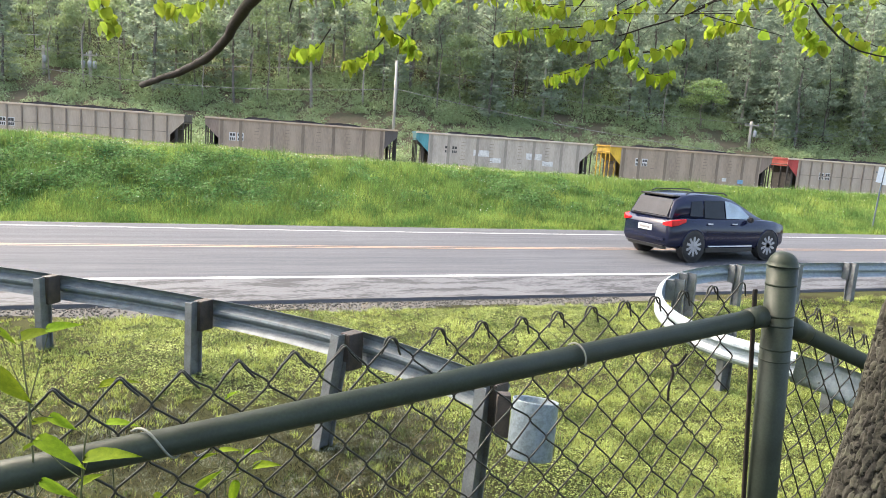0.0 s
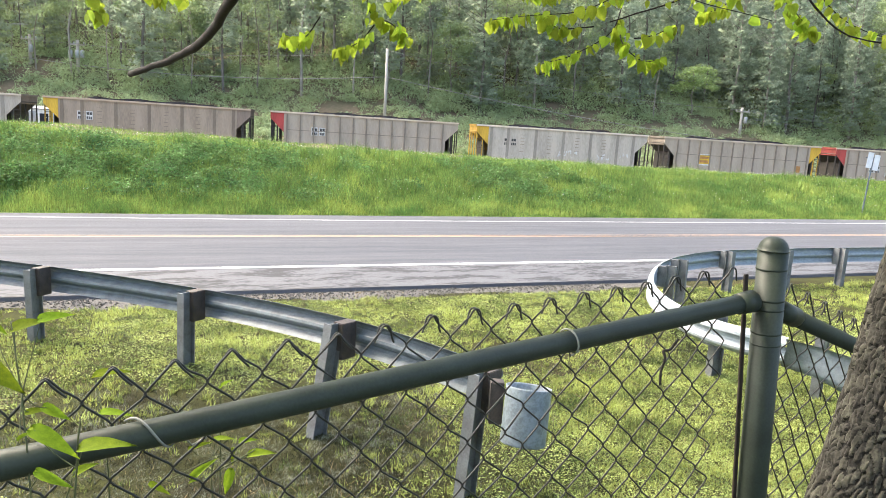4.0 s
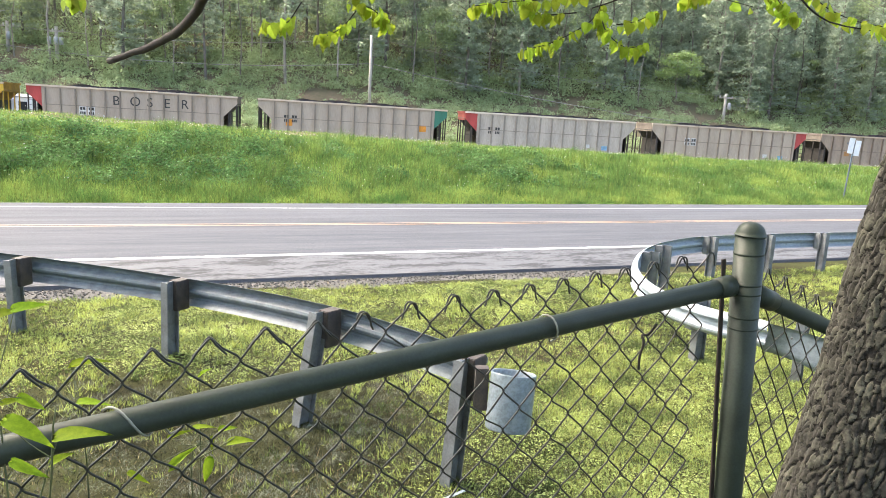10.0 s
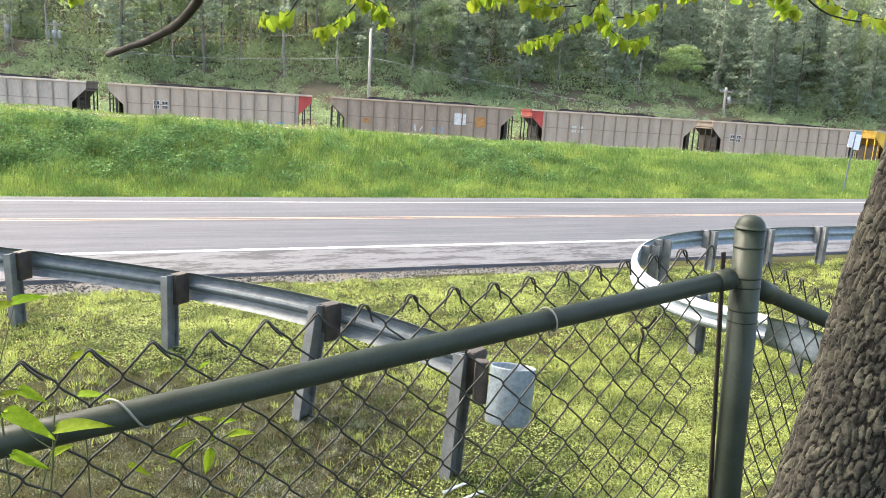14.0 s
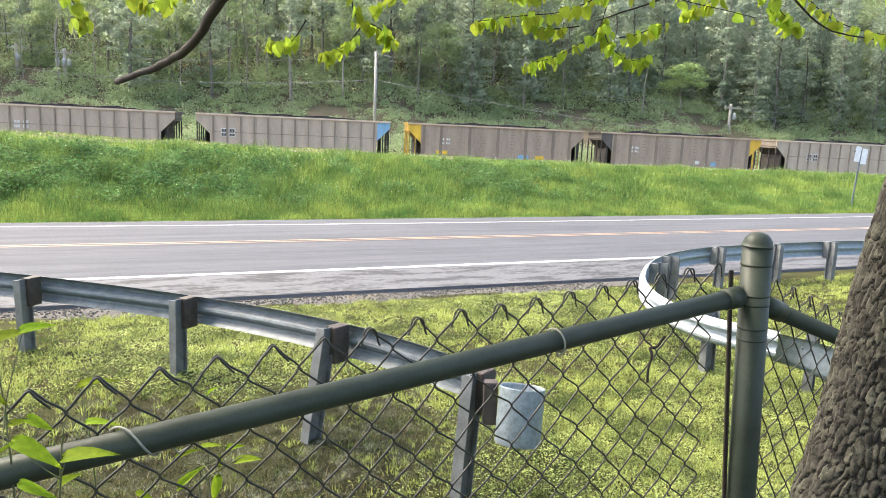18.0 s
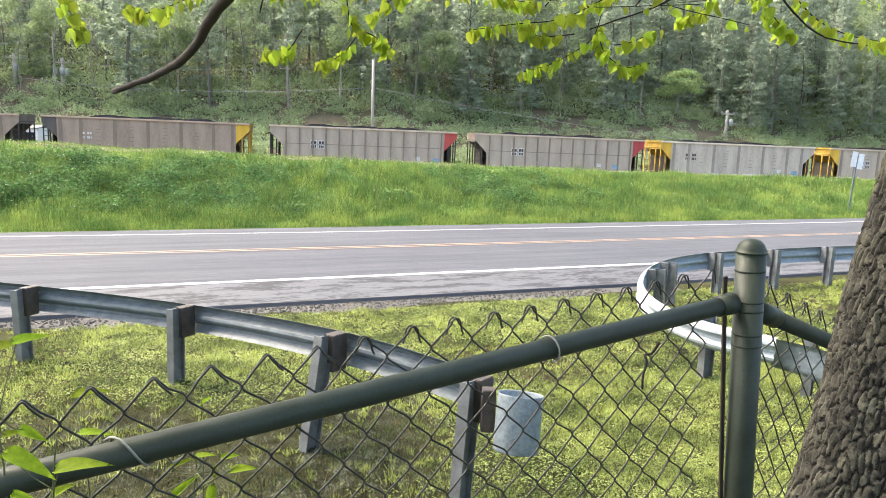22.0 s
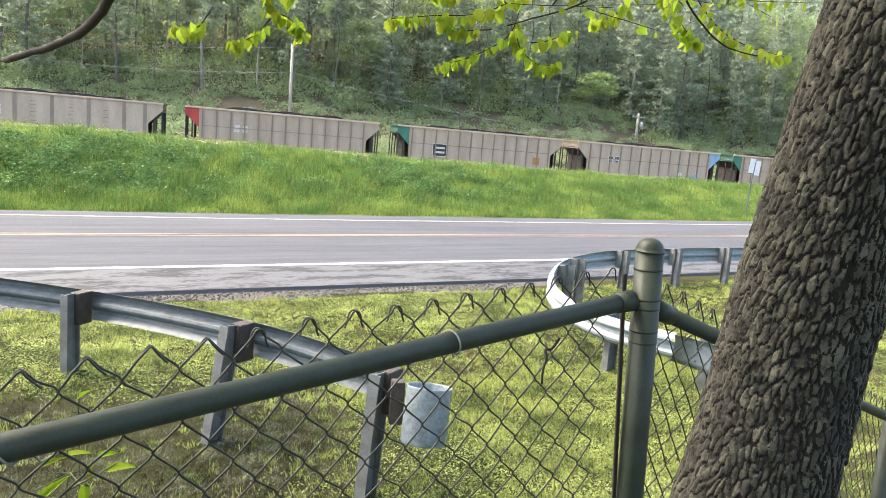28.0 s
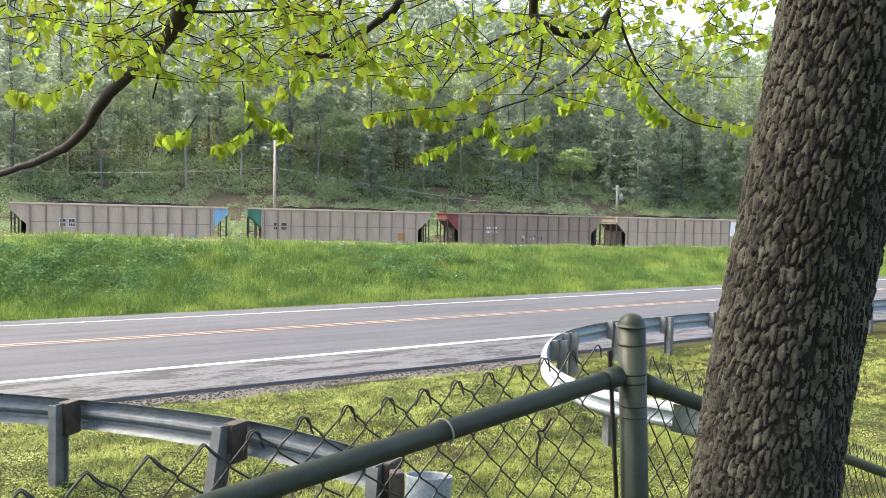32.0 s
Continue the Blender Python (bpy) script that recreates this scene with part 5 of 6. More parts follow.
upper = [(0.12, [(0.78, 1.05), (0.76, 1.09), (0.72, 1.12)]), (0.33, [(0.83, 1.08), (0.72, 1.50), (0.60, 1.57)]), (0.60, [(0.86, 1.08), (0.72, 1.62), (0.56, 1.68)]), (1.3, [(0.87, 1.07), (0.72, 1.66), (0.55, 1.72)]), (2.0, [(0.86, 1.07), (0.72, 1.64), (0.55, 1.70)]), (2.6, [(0.85, 1.05), (0.70, 1.54), (0.54, 1.60)]), (3.1, [(0.84, 1.05), (0.69, 1.36), (0.54, 1.42)]), (3.6, [(0.82, 1.05), (0.72, 1.15), (0.58, 1.19)]), (3.95, [(0.78, 1.02), (0.74, 1.05), (0.62, 1.06)])]
part("cabin", loft(upper), blue, suv, smooth=True)


def pane(name, pts, material, push, label=""):
    """A glazed panel a little proud of the cabin."""
    bm = bmesh.new()
    a = [bm.verts.new(p) for p in pts]
    b = [bm.verts.new(Vector(p) + Vector(push)) for p in pts]
    bm.faces.new(b)
    bm.faces.new(a[::-1])
    for k in range(len(pts)):
        bm.faces.new((a[k], a[(k + 1) % len(pts)], b[(k + 1) % len(pts)], b[k]))
    bmesh.ops.recalc_face_normals(bm, faces=bm.faces)
    part(name, bm, material, suv, label)


for sg in (-1, 1):
    pane("rear_quarter_window", [(0.74, sg * 0.845, 1.17), (1.22, sg * 0.85, 1.16), (1.24, sg * 0.755, 1.55), (0.85, sg * 0.755, 1.54)], glass, (0, sg * 0.016, 0))
    pane("rear_door_window", [(1.30, sg * 0.848, 1.12), (2.10, sg * 0.845, 1.11), (2.08, sg * 0.752, 1.57), (1.32, sg * 0.754, 1.57)], glass, (0, sg * 0.016, 0))
    pane("front_door_window", [(2.17, sg * 0.843, 1.11), (3.25, sg * 0.825, 1.09), (2.78, sg * 0.742, 1.42), (2.40, sg * 0.738, 1.53), (2.15, sg * 0.745, 1.56)], sky_pale_glass, (0, sg * 0.016, 0), "glass with a pale reflection in its colour")
    lens = bmesh.new()
    strip = [(-0.03, 0.64, 0.93, 0.98), (-0.02, 0.78, 0.91, 1.01), (0.04, 0.90, 0.91, 1.05), (0.26, 0.955, 0.95, 1.08), (0.50, 0.962, 1.03, 1.085)]
    pairs = [(lens.verts.new((x, sg * y, z0)), lens.verts.new((x, sg * y, z1)), lens.verts.new((x + 0.08, sg * (y - 0.08), z1 + 0.01)), lens.verts.new((x + 0.08, sg * (y - 0.08), z0 - 0.01))) for x, y, z0, z1 in strip]
    for a_, b_ in zip(pairs, pairs[1:]):
        for j in range(4):
            lens.faces.new((a_[j], a_[(j + 1) % 4], b_[(j + 1) % 4], b_[j]))
    lens.faces.new(pairs[0])
    lens.faces.new(pairs[-1])
    bmesh.ops.recalc_face_normals(lens, faces=lens.faces)
    part("tail_light", lens, tail_red, suv, "red wrap-round tail light")
    part("roof_rail", tube([(0.75, sg * 0.62, 1.70), (0.9, sg * 0.62, 1.755), (2.2, sg * 0.60, 1.755), (2.4, sg * 0.59, 1.69)], 0.018, 6), black_trim, suv)
    part("mirror", box(0.12, 0.2, 0.14, Matrix.Translation((2.98, sg * 1.0, 1.1)), 0.04), black_trim, suv)
    part("sill_strip", box(1.75, 0.02, 0.03, Matrix.Translation((2.35, sg * 0.945, 0.40))), chrome, suv)
    part("cladding", box(1.9, 0.03, 0.12, Matrix.Translation((2.35, sg * 0.90, 0.30)), 0.01), black_trim, suv)
    for hx in (1.45, 2.42):
        part("door_handle", box(0.2, 0.03, 0.035, Matrix.Translation((hx, sg * 0.955, 0.98)), 0.008), chrome, suv)
pane("rear_window", [(0.12, -0.66, 1.13), (0.12, 0.66, 1.13), (0.37, 0.60, 1.55), (0.37, -0.60, 1.55)], glass, (-0.05, 0, 0.02), "wide rear window")
part("spoiler", box(0.30, 1.22, 0.04, Matrix.Translation((0.44, 0, 1.645)), 0.016), black_trim, suv)
part("bumper", box(0.26, 1.70, 0.30, Matrix.Translation((0.07, 0, 0.56)), 0.12), blue, suv)
part("bumper_trim", box(0.22, 1.5, 0.16, Matrix.Translation((0.10, 0, 0.38)), 0.07), black_trim, suv)
part("number_plate", box(0.02, 0.5, 0.15, Matrix.Translation((-0.012, 0, 0.80)), 0.004), mark_white, suv, "white plate with a plain bar")
part("plate_bar", box(0.004, 0.36, 0.06, Matrix.Translation((-0.026, 0, 0.80))), M["cable"], suv)
tyre_me = mesh_bm("tyre", lathe([(0.25, -0.11), (0.33, -0.115), (0.355, -0.08), (0.36, 0), (0.355, 0.08), (0.33, 0.115), (0.25, 0.11)], 28, Matrix.Rotation(radians(90), 4, "X")), True)
rim_me = mesh_bm("rim", [add_box(b_, 0.07, 0.03, 0.46, Matrix.Rotation(radians(36 * j), 4, "Y") @ Matrix.Translation((0, -0.10, 0)), 0.006) for b_ in [lathe([(0.05, 0.0), (0.255, 0.0), (0.26, -0.10), (0.24, -0.10), (0.23, -0.03), (0.05, -0.03)], 24, Matrix.Rotation(radians(-90), 4, "X") @ Matrix.Scale(-1, 4, (0, 0, 1)))] for j in range(5)][0])
for me in (tyre_me, rim_me):
    me.transform(Matrix.Scale(1.12, 4))
WHEELS = []
for wx in (0.90, 3.92):
    for sg in (-1, 1):
        w_ = new("wheel")
        w_.parent = suv
        part("wheel_well", lathe([(0.02, -0.006), (0.425, -0.006), (0.425, 0.006), (0.02, 0.006)], 28, Matrix.Translation((wx, sg * 0.941, 0.40)) @ Matrix.Rotation(radians(90), 4, "X")), black_trim, suv)
        part("tyre", tyre_me, tyre, w_)
        part("rim", rim_me, alloy, w_, "five-spoke alloy rim", Matrix() if sg < 0 else Matrix.Rotation(math.pi, 4, "Z"))
        WHEELS.append((w_, wx, sg))
        part("wheel_arch", tube([(wx + 0.44 * math.cos(a), sg * 0.935, 0.40 + 0.44 * math.sin(a)) for a in [math.pi * j / 10 for j in range(11)]], 0.022, 6), blue, suv)

for ob in suv.children:
    if ob.type == "MESH":
        ob.data.transform(Matrix.Diagonal((0.893, 1, 1, 1)))

# ---- sign by the far verge ----
sx, sy = 18.06, 29.6
sz = land1(sx, sy) - 0.18
sign = thing("road_sign", "pair of plain white sign plates on a thin steel post", "road sign", Matrix.Translation((sx, sy, sz)) @ Matrix.Rotation(radians(10), 4, "Z"))
part("post", box(0.06, 0.04, 3.0, Matrix.Translation((0.05, 0, 1.15)) @ Matrix.Rotation(radians(3), 4, "Y"), 0.006), M["galv"], sign)
for dx in (-0.155, 0.165):
    part("plate", box(0.27, 0.01, 0.64, Matrix.Translation((0.12 + dx, -0.03, 2.45 - 0.3 * dx)) @ Matrix.Rotation(radians(5), 4, "Y"), 0.003), M["white_sheet"], sign)
part("brace", box(0.7, 0.012, 0.05, Matrix.Translation((0.12, -0.014, 2.6))), M["galv"], sign)

# ---- utility poles and lines ----


def pole(x, y, top, r, label, arm_=True, can=False, lean=0.0):
    gz = land1(x, y)
    p = thing("utility_pole", label, "utility pole", Matrix.Translation((x, y, gz)) @ Matrix.Rotation(radians(lean), 4, "Y"))
    h = top - gz
    part("shaft", tube([(0, 0, -1), (0, 0, h)], [r * 1.25, r], 12), M["pole"], p, smooth=True)
    if arm_:
        part("crossarm", box(1.7, 0.12, 0.14, Matrix.Translation((0, -r, h - 0.5))), M["pole"], p)
        for q in (-0.75, -0.3, 0.75):
            part("insulator", lathe([(0.05, 0), (0.09, 0.05), (0.05, 0.1), (0.08, 0.16), (0.03, 0.22)], 10, Matrix.Translation((q, -r, h - 0.43))), M["grey_box"], p)
    if can:
        for q in ((-0.55, 0.15, 0.7) if can == 3 else (0.35,)):
            part("transformer", lathe([(0.05, 0), (0.20, 0.02), (0.21, 0.70), (0.15, 0.78), (0.05, 0.82)], 16, Matrix.Translation((q, -r - 0.3, h - 1.9))), M["grey_box"], p, "pale grey transformer can", smooth=True)
    return p


pole(-5.35, 75.0, 10.1, 0.13, "tall pale bare utility pole beside the track", False)
pole(37.1, 88.0, 6.9, 0.15, "weathered wooden utility pole with a transformer and crossarm", True, 1)
pole(-39.1, 80.0, 9.6, 0.16, "wooden utility pole with three grey transformers", True, 3)
pl = pole(-44.2, 80.0, 9.9, 0.16, "wooden utility pole with a crossarm and street light", True, 1)
part("lamp_arm", tube([(0, -0.2, 3.6 + 0.5), (-1.6, -0.5, 3.6 + 0.4)], 0.05, 6), M["grey_box"], pl)


def cable(a, b, sag, r=0.02):
    a, b = Vector(a), Vector(b)
    pts = [a.lerp(b, k / 16) - Vector((0, 0, sag * 4 * (k / 16) * (1 - k / 16))) for k in range(17)]
    c = thing("overhead_cable", "thin grey overhead cable sagging between poles", "cable")
    part("strand", tube(pts, r, 5), M["cable"], c, smooth=True)


cable((-44.2, 79.8, 7.4), (-5.35, 74.9, 7.3), 0.9, 0.035)
cable((-120, 92, 9.0), (-44.2, 79.8, 7.4), 1.0, 0.035)
cable((-5.35, 74.9, 7.3), (50, 74, 1.8), 1.0, 0.03)
cable((-5.35, 74.9, 9.9), (37.1, 87.8, 6.6), 0.9)
cable((37.1, 87.8, 6.5), (110, 110, 6.0), 1.0)
cable((37.1, 87.8, 5.6), (110, 110, 5.0), 1.0)
cable((-44.2, 79.8, 9.5), (-39.1, 79.8, 9.2), 0.1)
cable((-39.1, 79.8, 9.2), (-5.35, 74.9, 9.8), 0.8)

# ---- a white shed seen through the gaps between cars ----
shed = thing("shed", "small white clapboard shed behind the railway", "shed", Matrix.Translation((-33.6, 62.6, land1(-33.6, 62.6))))
part("wall", box(2.4, 2.0, 2.2, Matrix.Translation((0, 0, 0.9)), 0.02), M["white_sheet"], shed)
rf = bmesh.new()
for sg in (-1, 1):
    add_box(rf, 2.6, 1.15, 0.06, Matrix.Translation((0, sg * 0.55, 2.08)) @ Matrix.Rotation(radians(-12 * sg), 4, "X"))
part("roof", rf, M["galv"], shed)
part("window", box(0.7, 0.06, 0.8, Matrix.Translation((0.5, -1.01, 1.2))), glass, shed)
part("door", box(0.85, 0.06, 1.9, Matrix.Translation((-0.6, -1.01, 0.8))), M["grey_box"], shed)

# ---- vegetation ----


def cards(name, P, A, B):
    """Small leaves as bent triangles pairs: centre P, half-length A, half-width B."""
    n = len(P)
    V = np.stack([P - A, P + B * 0.9 + A * 0.1, P + A, P - B * 0.9 - A * 0.05], 1).reshape(-1, 3)
    base = np.arange(n)[:, None] * 4
    F = (base[:, :, None] + np.array([[0, 1, 2], [0, 2, 3]])[None]).reshape(-1, 3)
    return mesh_np(name, V, F)


def flakes(name, P, A, B):
    """Far foliage: one small triangle for each spray of leaves."""
    V = np.stack([P - A, P + 0.7 * A + 0.8 * B, P + 0.7 * A - 0.8 * B], 1).reshape(-1, 3)
    return mesh_np(name, V, np.arange(3 * len(P)).reshape(-1, 3))


def rand_dirs(rs, n):
    v = rs.normal(size=(n, 3))
    return v / np.linalg.norm(v, axis=1, keepdims=True)


def blades(rs, X, Y, h0, h1, w, lean):
    """One triangle per blade, standing on the ground."""
    n = len(X)
    Z = land(X, Y)
    az = rs.uniform(0, 2 * np.pi, n)
    h = rs.uniform(h0, h1, n) * (1.0 + 0.45 * np.sin(1.9 * X + 0.6 * Y) * np.sin(1.4 * Y - 0.8 * X))
    l = rs.uniform(0, lean, n) * h
    wx, wy = np.cos(az) * w, np.sin(az) * w
    d = az + rs.uniform(0.5, 2.6, n)
    b0 = np.stack([X - wx, Y - wy, Z - 0.01], 1)
    b1 = np.stack([X + wx, Y + wy, Z - 0.01], 1)
    tp = np.stack([X + np.cos(d) * l, Y + np.sin(d) * l, Z + h], 1)
    V = np.stack([b0, b1, tp], 1).reshape(-1, 3)
    return V, np.arange(3 * n).reshape(-1, 3)


def uv_points(rs, n, u0, u1, v0, v1):
    u, v = rs.uniform(u0, u1, n), rs.uniform(v0, v1, n)
    return u * CR - v * SR, u * SR + v * CR, u, v


rs = np.random.RandomState(4)
# lawn: fine blades and flat clover leaves, thicker close by
LV, LF, o = [], [], 0
for n, box_, hh, w in ((170000, (-4.5, 9.5, 3.6, 7.0), (0.025, 0.07), 0.0038), (70000, (-10, 12, -6.0, 3.6), (0.03, 0.08), 0.007), (190000, (-9, 18, 6.0, 10.95), (0.03, 0.075), 0.006)):
    # blades stand in tufts, with dark thatch showing between
    nt = n // 14
    X, Y, u, v = uv_points(rs, nt, *box_)
    thin = rs.uniform(size=nt) > 0.90 * sstep(8.6, 6.4, v) * sstep(1.4, -0.9, X)
    X, Y = X[thin], Y[thin]
    nt = len(X)
    X, Y = np.repeat(X, 14) + rs.normal(size=nt * 14) * 0.022, np.repeat(Y, 14) + rs.normal(size=nt * 14) * 0.022
    V, F = blades(rs, X, Y, hh[0], hh[1], w, 1.4)
    LV.append(V)
    LF.append(F + o)
    o += len(V)
lawn = tagged(part("lawn_grass", mesh_np("lawn_grass", np.concatenate(LV), np.concatenate(LF)), M["grass"]), "short yellow-green lawn grass with thatch", "grass", kind="stuff")
dry = mat("dry_thatch", (0.36, 0.285, 0.175), 0.8, dark=(0.16, 0.115, 0.065), scale=3, fine=20, bump=0, spread=0.35, island=True, trans=0.2)
X, Y, u, v = uv_points(rs, 110000, -6, 14, 3.6, 11.5)
keep = (np.sin(X * 1.1 + 0.5) * np.sin(Y * 0.9 + 1.2) + 0.5 * np.sin(2.7 * X - 1.9 * Y) + rs.uniform(-0.9, 0.9, len(X))) > 0.42 + 0.5 * (v > 8)
V, F = blades(rs, X[keep], Y[keep], 0.012, 0.045, 0.0035, 2.5)
tagged(part("dry_thatch", mesh_np("dry_thatch", V, F), dry), "pale dry grass clippings in the lawn", "grass", kind="stuff")
# greyer straw on the slope under the fence, tree shade also put into its colour
X, Y, u, v = uv_points(rs, 300000, -4.5, 4.5, 3.4, 8.2)
keep = rs.uniform(size=len(X)) < np.clip(sstep(8.2, 6.2, v), 0, 0.9) * sstep(2.4, -0.4, X)
V, F = blades(rs, X[keep], Y[keep], 0.008, 0.024, 0.0046, 3.0)
straw = mat("shade_darkened_straw", (0.205, 0.215, 0.17), 0.8, dark=(0.018, 0.020, 0.012), scale=6, fine=60, lo=0.46, hi=0.58, bump=0, spread=0.5, island=True, trans=0.2)
tagged(part("straw", mesh_np("straw", V, F), straw), "grey-brown matted straw below the fence, darkened for tree shade", "grass", kind="stuff")
n = 480000
X, Y, u, v = uv_points(rs, n, -5, 11, 3.6, 10.9)
keep = (np.sin(X * 0.8) * np.cos(Y * 1.05) + 0.6 * np.sin(2.1 * X + 1.7 * Y) + rs.uniform(-0.9, 0.9, n)) > -0.35 + 1.5 * sstep(8.4, 6.4, v) * sstep(1.4, -0.9, X)
X, Y = X[keep], Y[keep]
n = len(X)
P = np.stack([X, Y, land(X, Y) + rs.uniform(0.012, 0.04, n)], 1)
A = rand_dirs(rs, n) * np.array([1, 1, 0.45]) * rs.uniform(0.006, 0.0125, (n, 1))
B = np.cross(A, np.array([0, 0, 1.0])) * 0.9 + rand_dirs(rs, n) * 0.003
clover = mat("clover", (0.375, 0.445, 0.145), 0.55, dark=(0.07, 0.105, 0.028), scale=2.0, fine=45, lo=0.42, hi=0.57, bump=0, spread=0.32, island=True, trans=0.35)
tagged(part("clover", flakes("clover", P, 1.25 * A, 1.25 * B), clover), "low clover leaves among the lawn grass", "clover", kind="stuff")

# bank: taller grass, darker weed clumps, pale heads along the crest
LV, LF, o = [], [], 0
for n, box_, hh, w in ((150000, (-16, 48, 21.0, 27.2), (0.10, 0.34), 0.010), (60000, (-12, 48, 20.75, 22.3), (0.06, 0.22), 0.008), (110000, (-25, 60, 26.6, 33.0), (0.05, 0.13), 0.008), (60000, (-45, 60, 32.5, 46.0), (0.06, 0.16), 0.014)):
    X, Y, u, v = uv_points(rs, n, *box_)
    V, F = blades(rs, X, Y, hh[0], hh[1], w, 0.9)
    LV.append(V)
    LF.append(F + o)
    o += len(V)
tagged(part("bank_grass", mesh_np("bank_grass", np.concatenate(LV), np.concatenate(LF)), M["bank_grass"]), "lush spring grass on the road bank", "grass", kind="stuff")
nt = 5200
X, Y, u, v = uv_points(rs, nt, -15, 47, 21.6, 27.6)
rough = np.sin(0.8 * u + 0.5) * np.sin(1.5 * v + 0.3 * u) + 0.5 * np.sin(2.3 * u - 1.1 * v)
keep = rs.uniform(-0.9, 0.9, nt) < rough
X, Y = np.repeat(X[keep], 26), np.repeat(Y[keep], 26)
V, F = blades(rs, X + rs.normal(size=len(X)) * 0.09, Y + rs.normal(size=len(X)) * 0.09, 0.16, 0.42, 0.011, 0.9)
tuft = mat("coarse_grass", (0.19, 0.28, 0.075), 0.6, dark=(0.06, 0.125, 0.035), scale=0.9, fine=9, lo=0.40, hi=0.6, bump=0, spread=0.45, island=True, trans=0.3)
tagged(part("grass_tufts", mesh_np("grass_tufts", V, F), tuft), "coarse darker grass tufts on the bank", "grass", kind="stuff")
PV, AV, BV = [], [], []
for _ in range(1700):
    u, v = rs.uniform(-14, 46), rs.choice([rs.uniform(22.2, 26.6), rs.uniform(23.2, 26.2)])
    x, y = uv_xy(u, v)
    if math.sin(u * 0.55 + 0.8) + 0.6 * math.sin(u * 1.3 + v) + rs.uniform(-1.1, 1.1) < -0.15 + 0.11 * max(0.0, u - 4) and u > 2:
        continue
    r, h = rs.uniform(0.18, 0.7), rs.uniform(0.2, 0.55)
    n = int(240 * r / 0.5)
    q = rand_dirs(rs, n) * np.array([r, r, h]) * rs.uniform(0.5, 1.0, (n, 1))
    q[:, 2] = np.abs(q[:, 2])
    PV.append(q + np.array([x, y, land1(x, y) + 0.02]))
    a = rand_dirs(rs, n) * np.array([1, 1, 0.7])
    AV.append(a * rs.uniform(0.025, 0.06, (n, 1)))
    BV.append(np.cross(AV[-1], rand_dirs(rs, n)) * 0.6)
tagged(part("weed_clumps", cards("weed_clumps", np.concatenate(PV), np.concatenate(AV), np.concatenate(BV)), M["weed"]), "darker leafy weeds in clumps on the bank", "weeds", kind="stuff")
n = 2600
X, Y, u, v = uv_points(rs, n, -16, 48, 22.0, 28.8)
crest = rs.uniform(size=n) < 0.45
v2 = np.where(crest, rs.uniform(28.0, 29.6, n), v)
X, Y = u * CR - v2 * SR, u * SR + v2 * CR
P = np.stack([X, Y, land(X, Y) + np.where(crest, rs.uniform(0.08, 0.18, n), rs.uniform(0.15, 0.4, n))], 1)
A = rand_dirs(rs, n) * 0.019
B = np.cross(A, rand_dirs(rs, n))
tagged(part("wild_flowers", cards("wild_flowers", P, A, B), M["flower"]), "small white flower heads scattered over the bank", "flowers", kind="stuff")

# gravel along the shoulder
st = bmesh.new()
bmesh.ops.create_icosphere(st, subdivisions=1, radius=1.0)
sv = np.array([v.co[:] for v in st.verts])
sf = np.array([[v.index for v in f.verts] for f in st.faces])
st.free()
n = 4200
X, Y, u, v = uv_points(rs, n, -11, 8, 11.0, 11.75)
keep = rs.uniform(size=n) < np.clip(1.1 - np.abs(v - 11.5) * 1.4 + 0.2 * np.sin(u * 2), 0, 1)
X, Y = X[keep], Y[keep]
n = len(X)
sc = rs.uniform(0.008, 0.024, (n, 1, 1)) * rs.uniform(0.6, 1.2, (n, 1, 3))
V = sv[None] * sc * (1 + 0.25 * rs.uniform(-1, 1, (n, len(sv), 1))) + np.stack([X, Y, land(X, Y) + 0.004], 1)[:, None]
F = sf[None] + (np.arange(n) * len(sv))[:, None, None]
tagged(part("gravel", mesh_np("gravel", V.reshape(-1, 3), F.reshape(-1, 3)), M["gravel"]), "grey gravel along the edge of the asphalt", "gravel", kind="stuff")

# two pale strips of plastic in the grass at a post's foot
for x, y, a, ln in ((0.40, 4.90, 40, 0.24), (0.53, 4.80, 38, 0.22)):
    s_ = thing("plastic_strip", "pale strip of plastic lying in the grass", "litter", Matrix.Translation((x, y, land1(x, y) + 0.045)) @ Matrix.Rotation(radians(a), 4, "Z"))
    part("strip", box(ln, 0.028, 0.006, Matrix.Rotation(radians(4), 4, "X"), 0.002), M["galv_bright"], s_)

# ---- woods on the hill ----


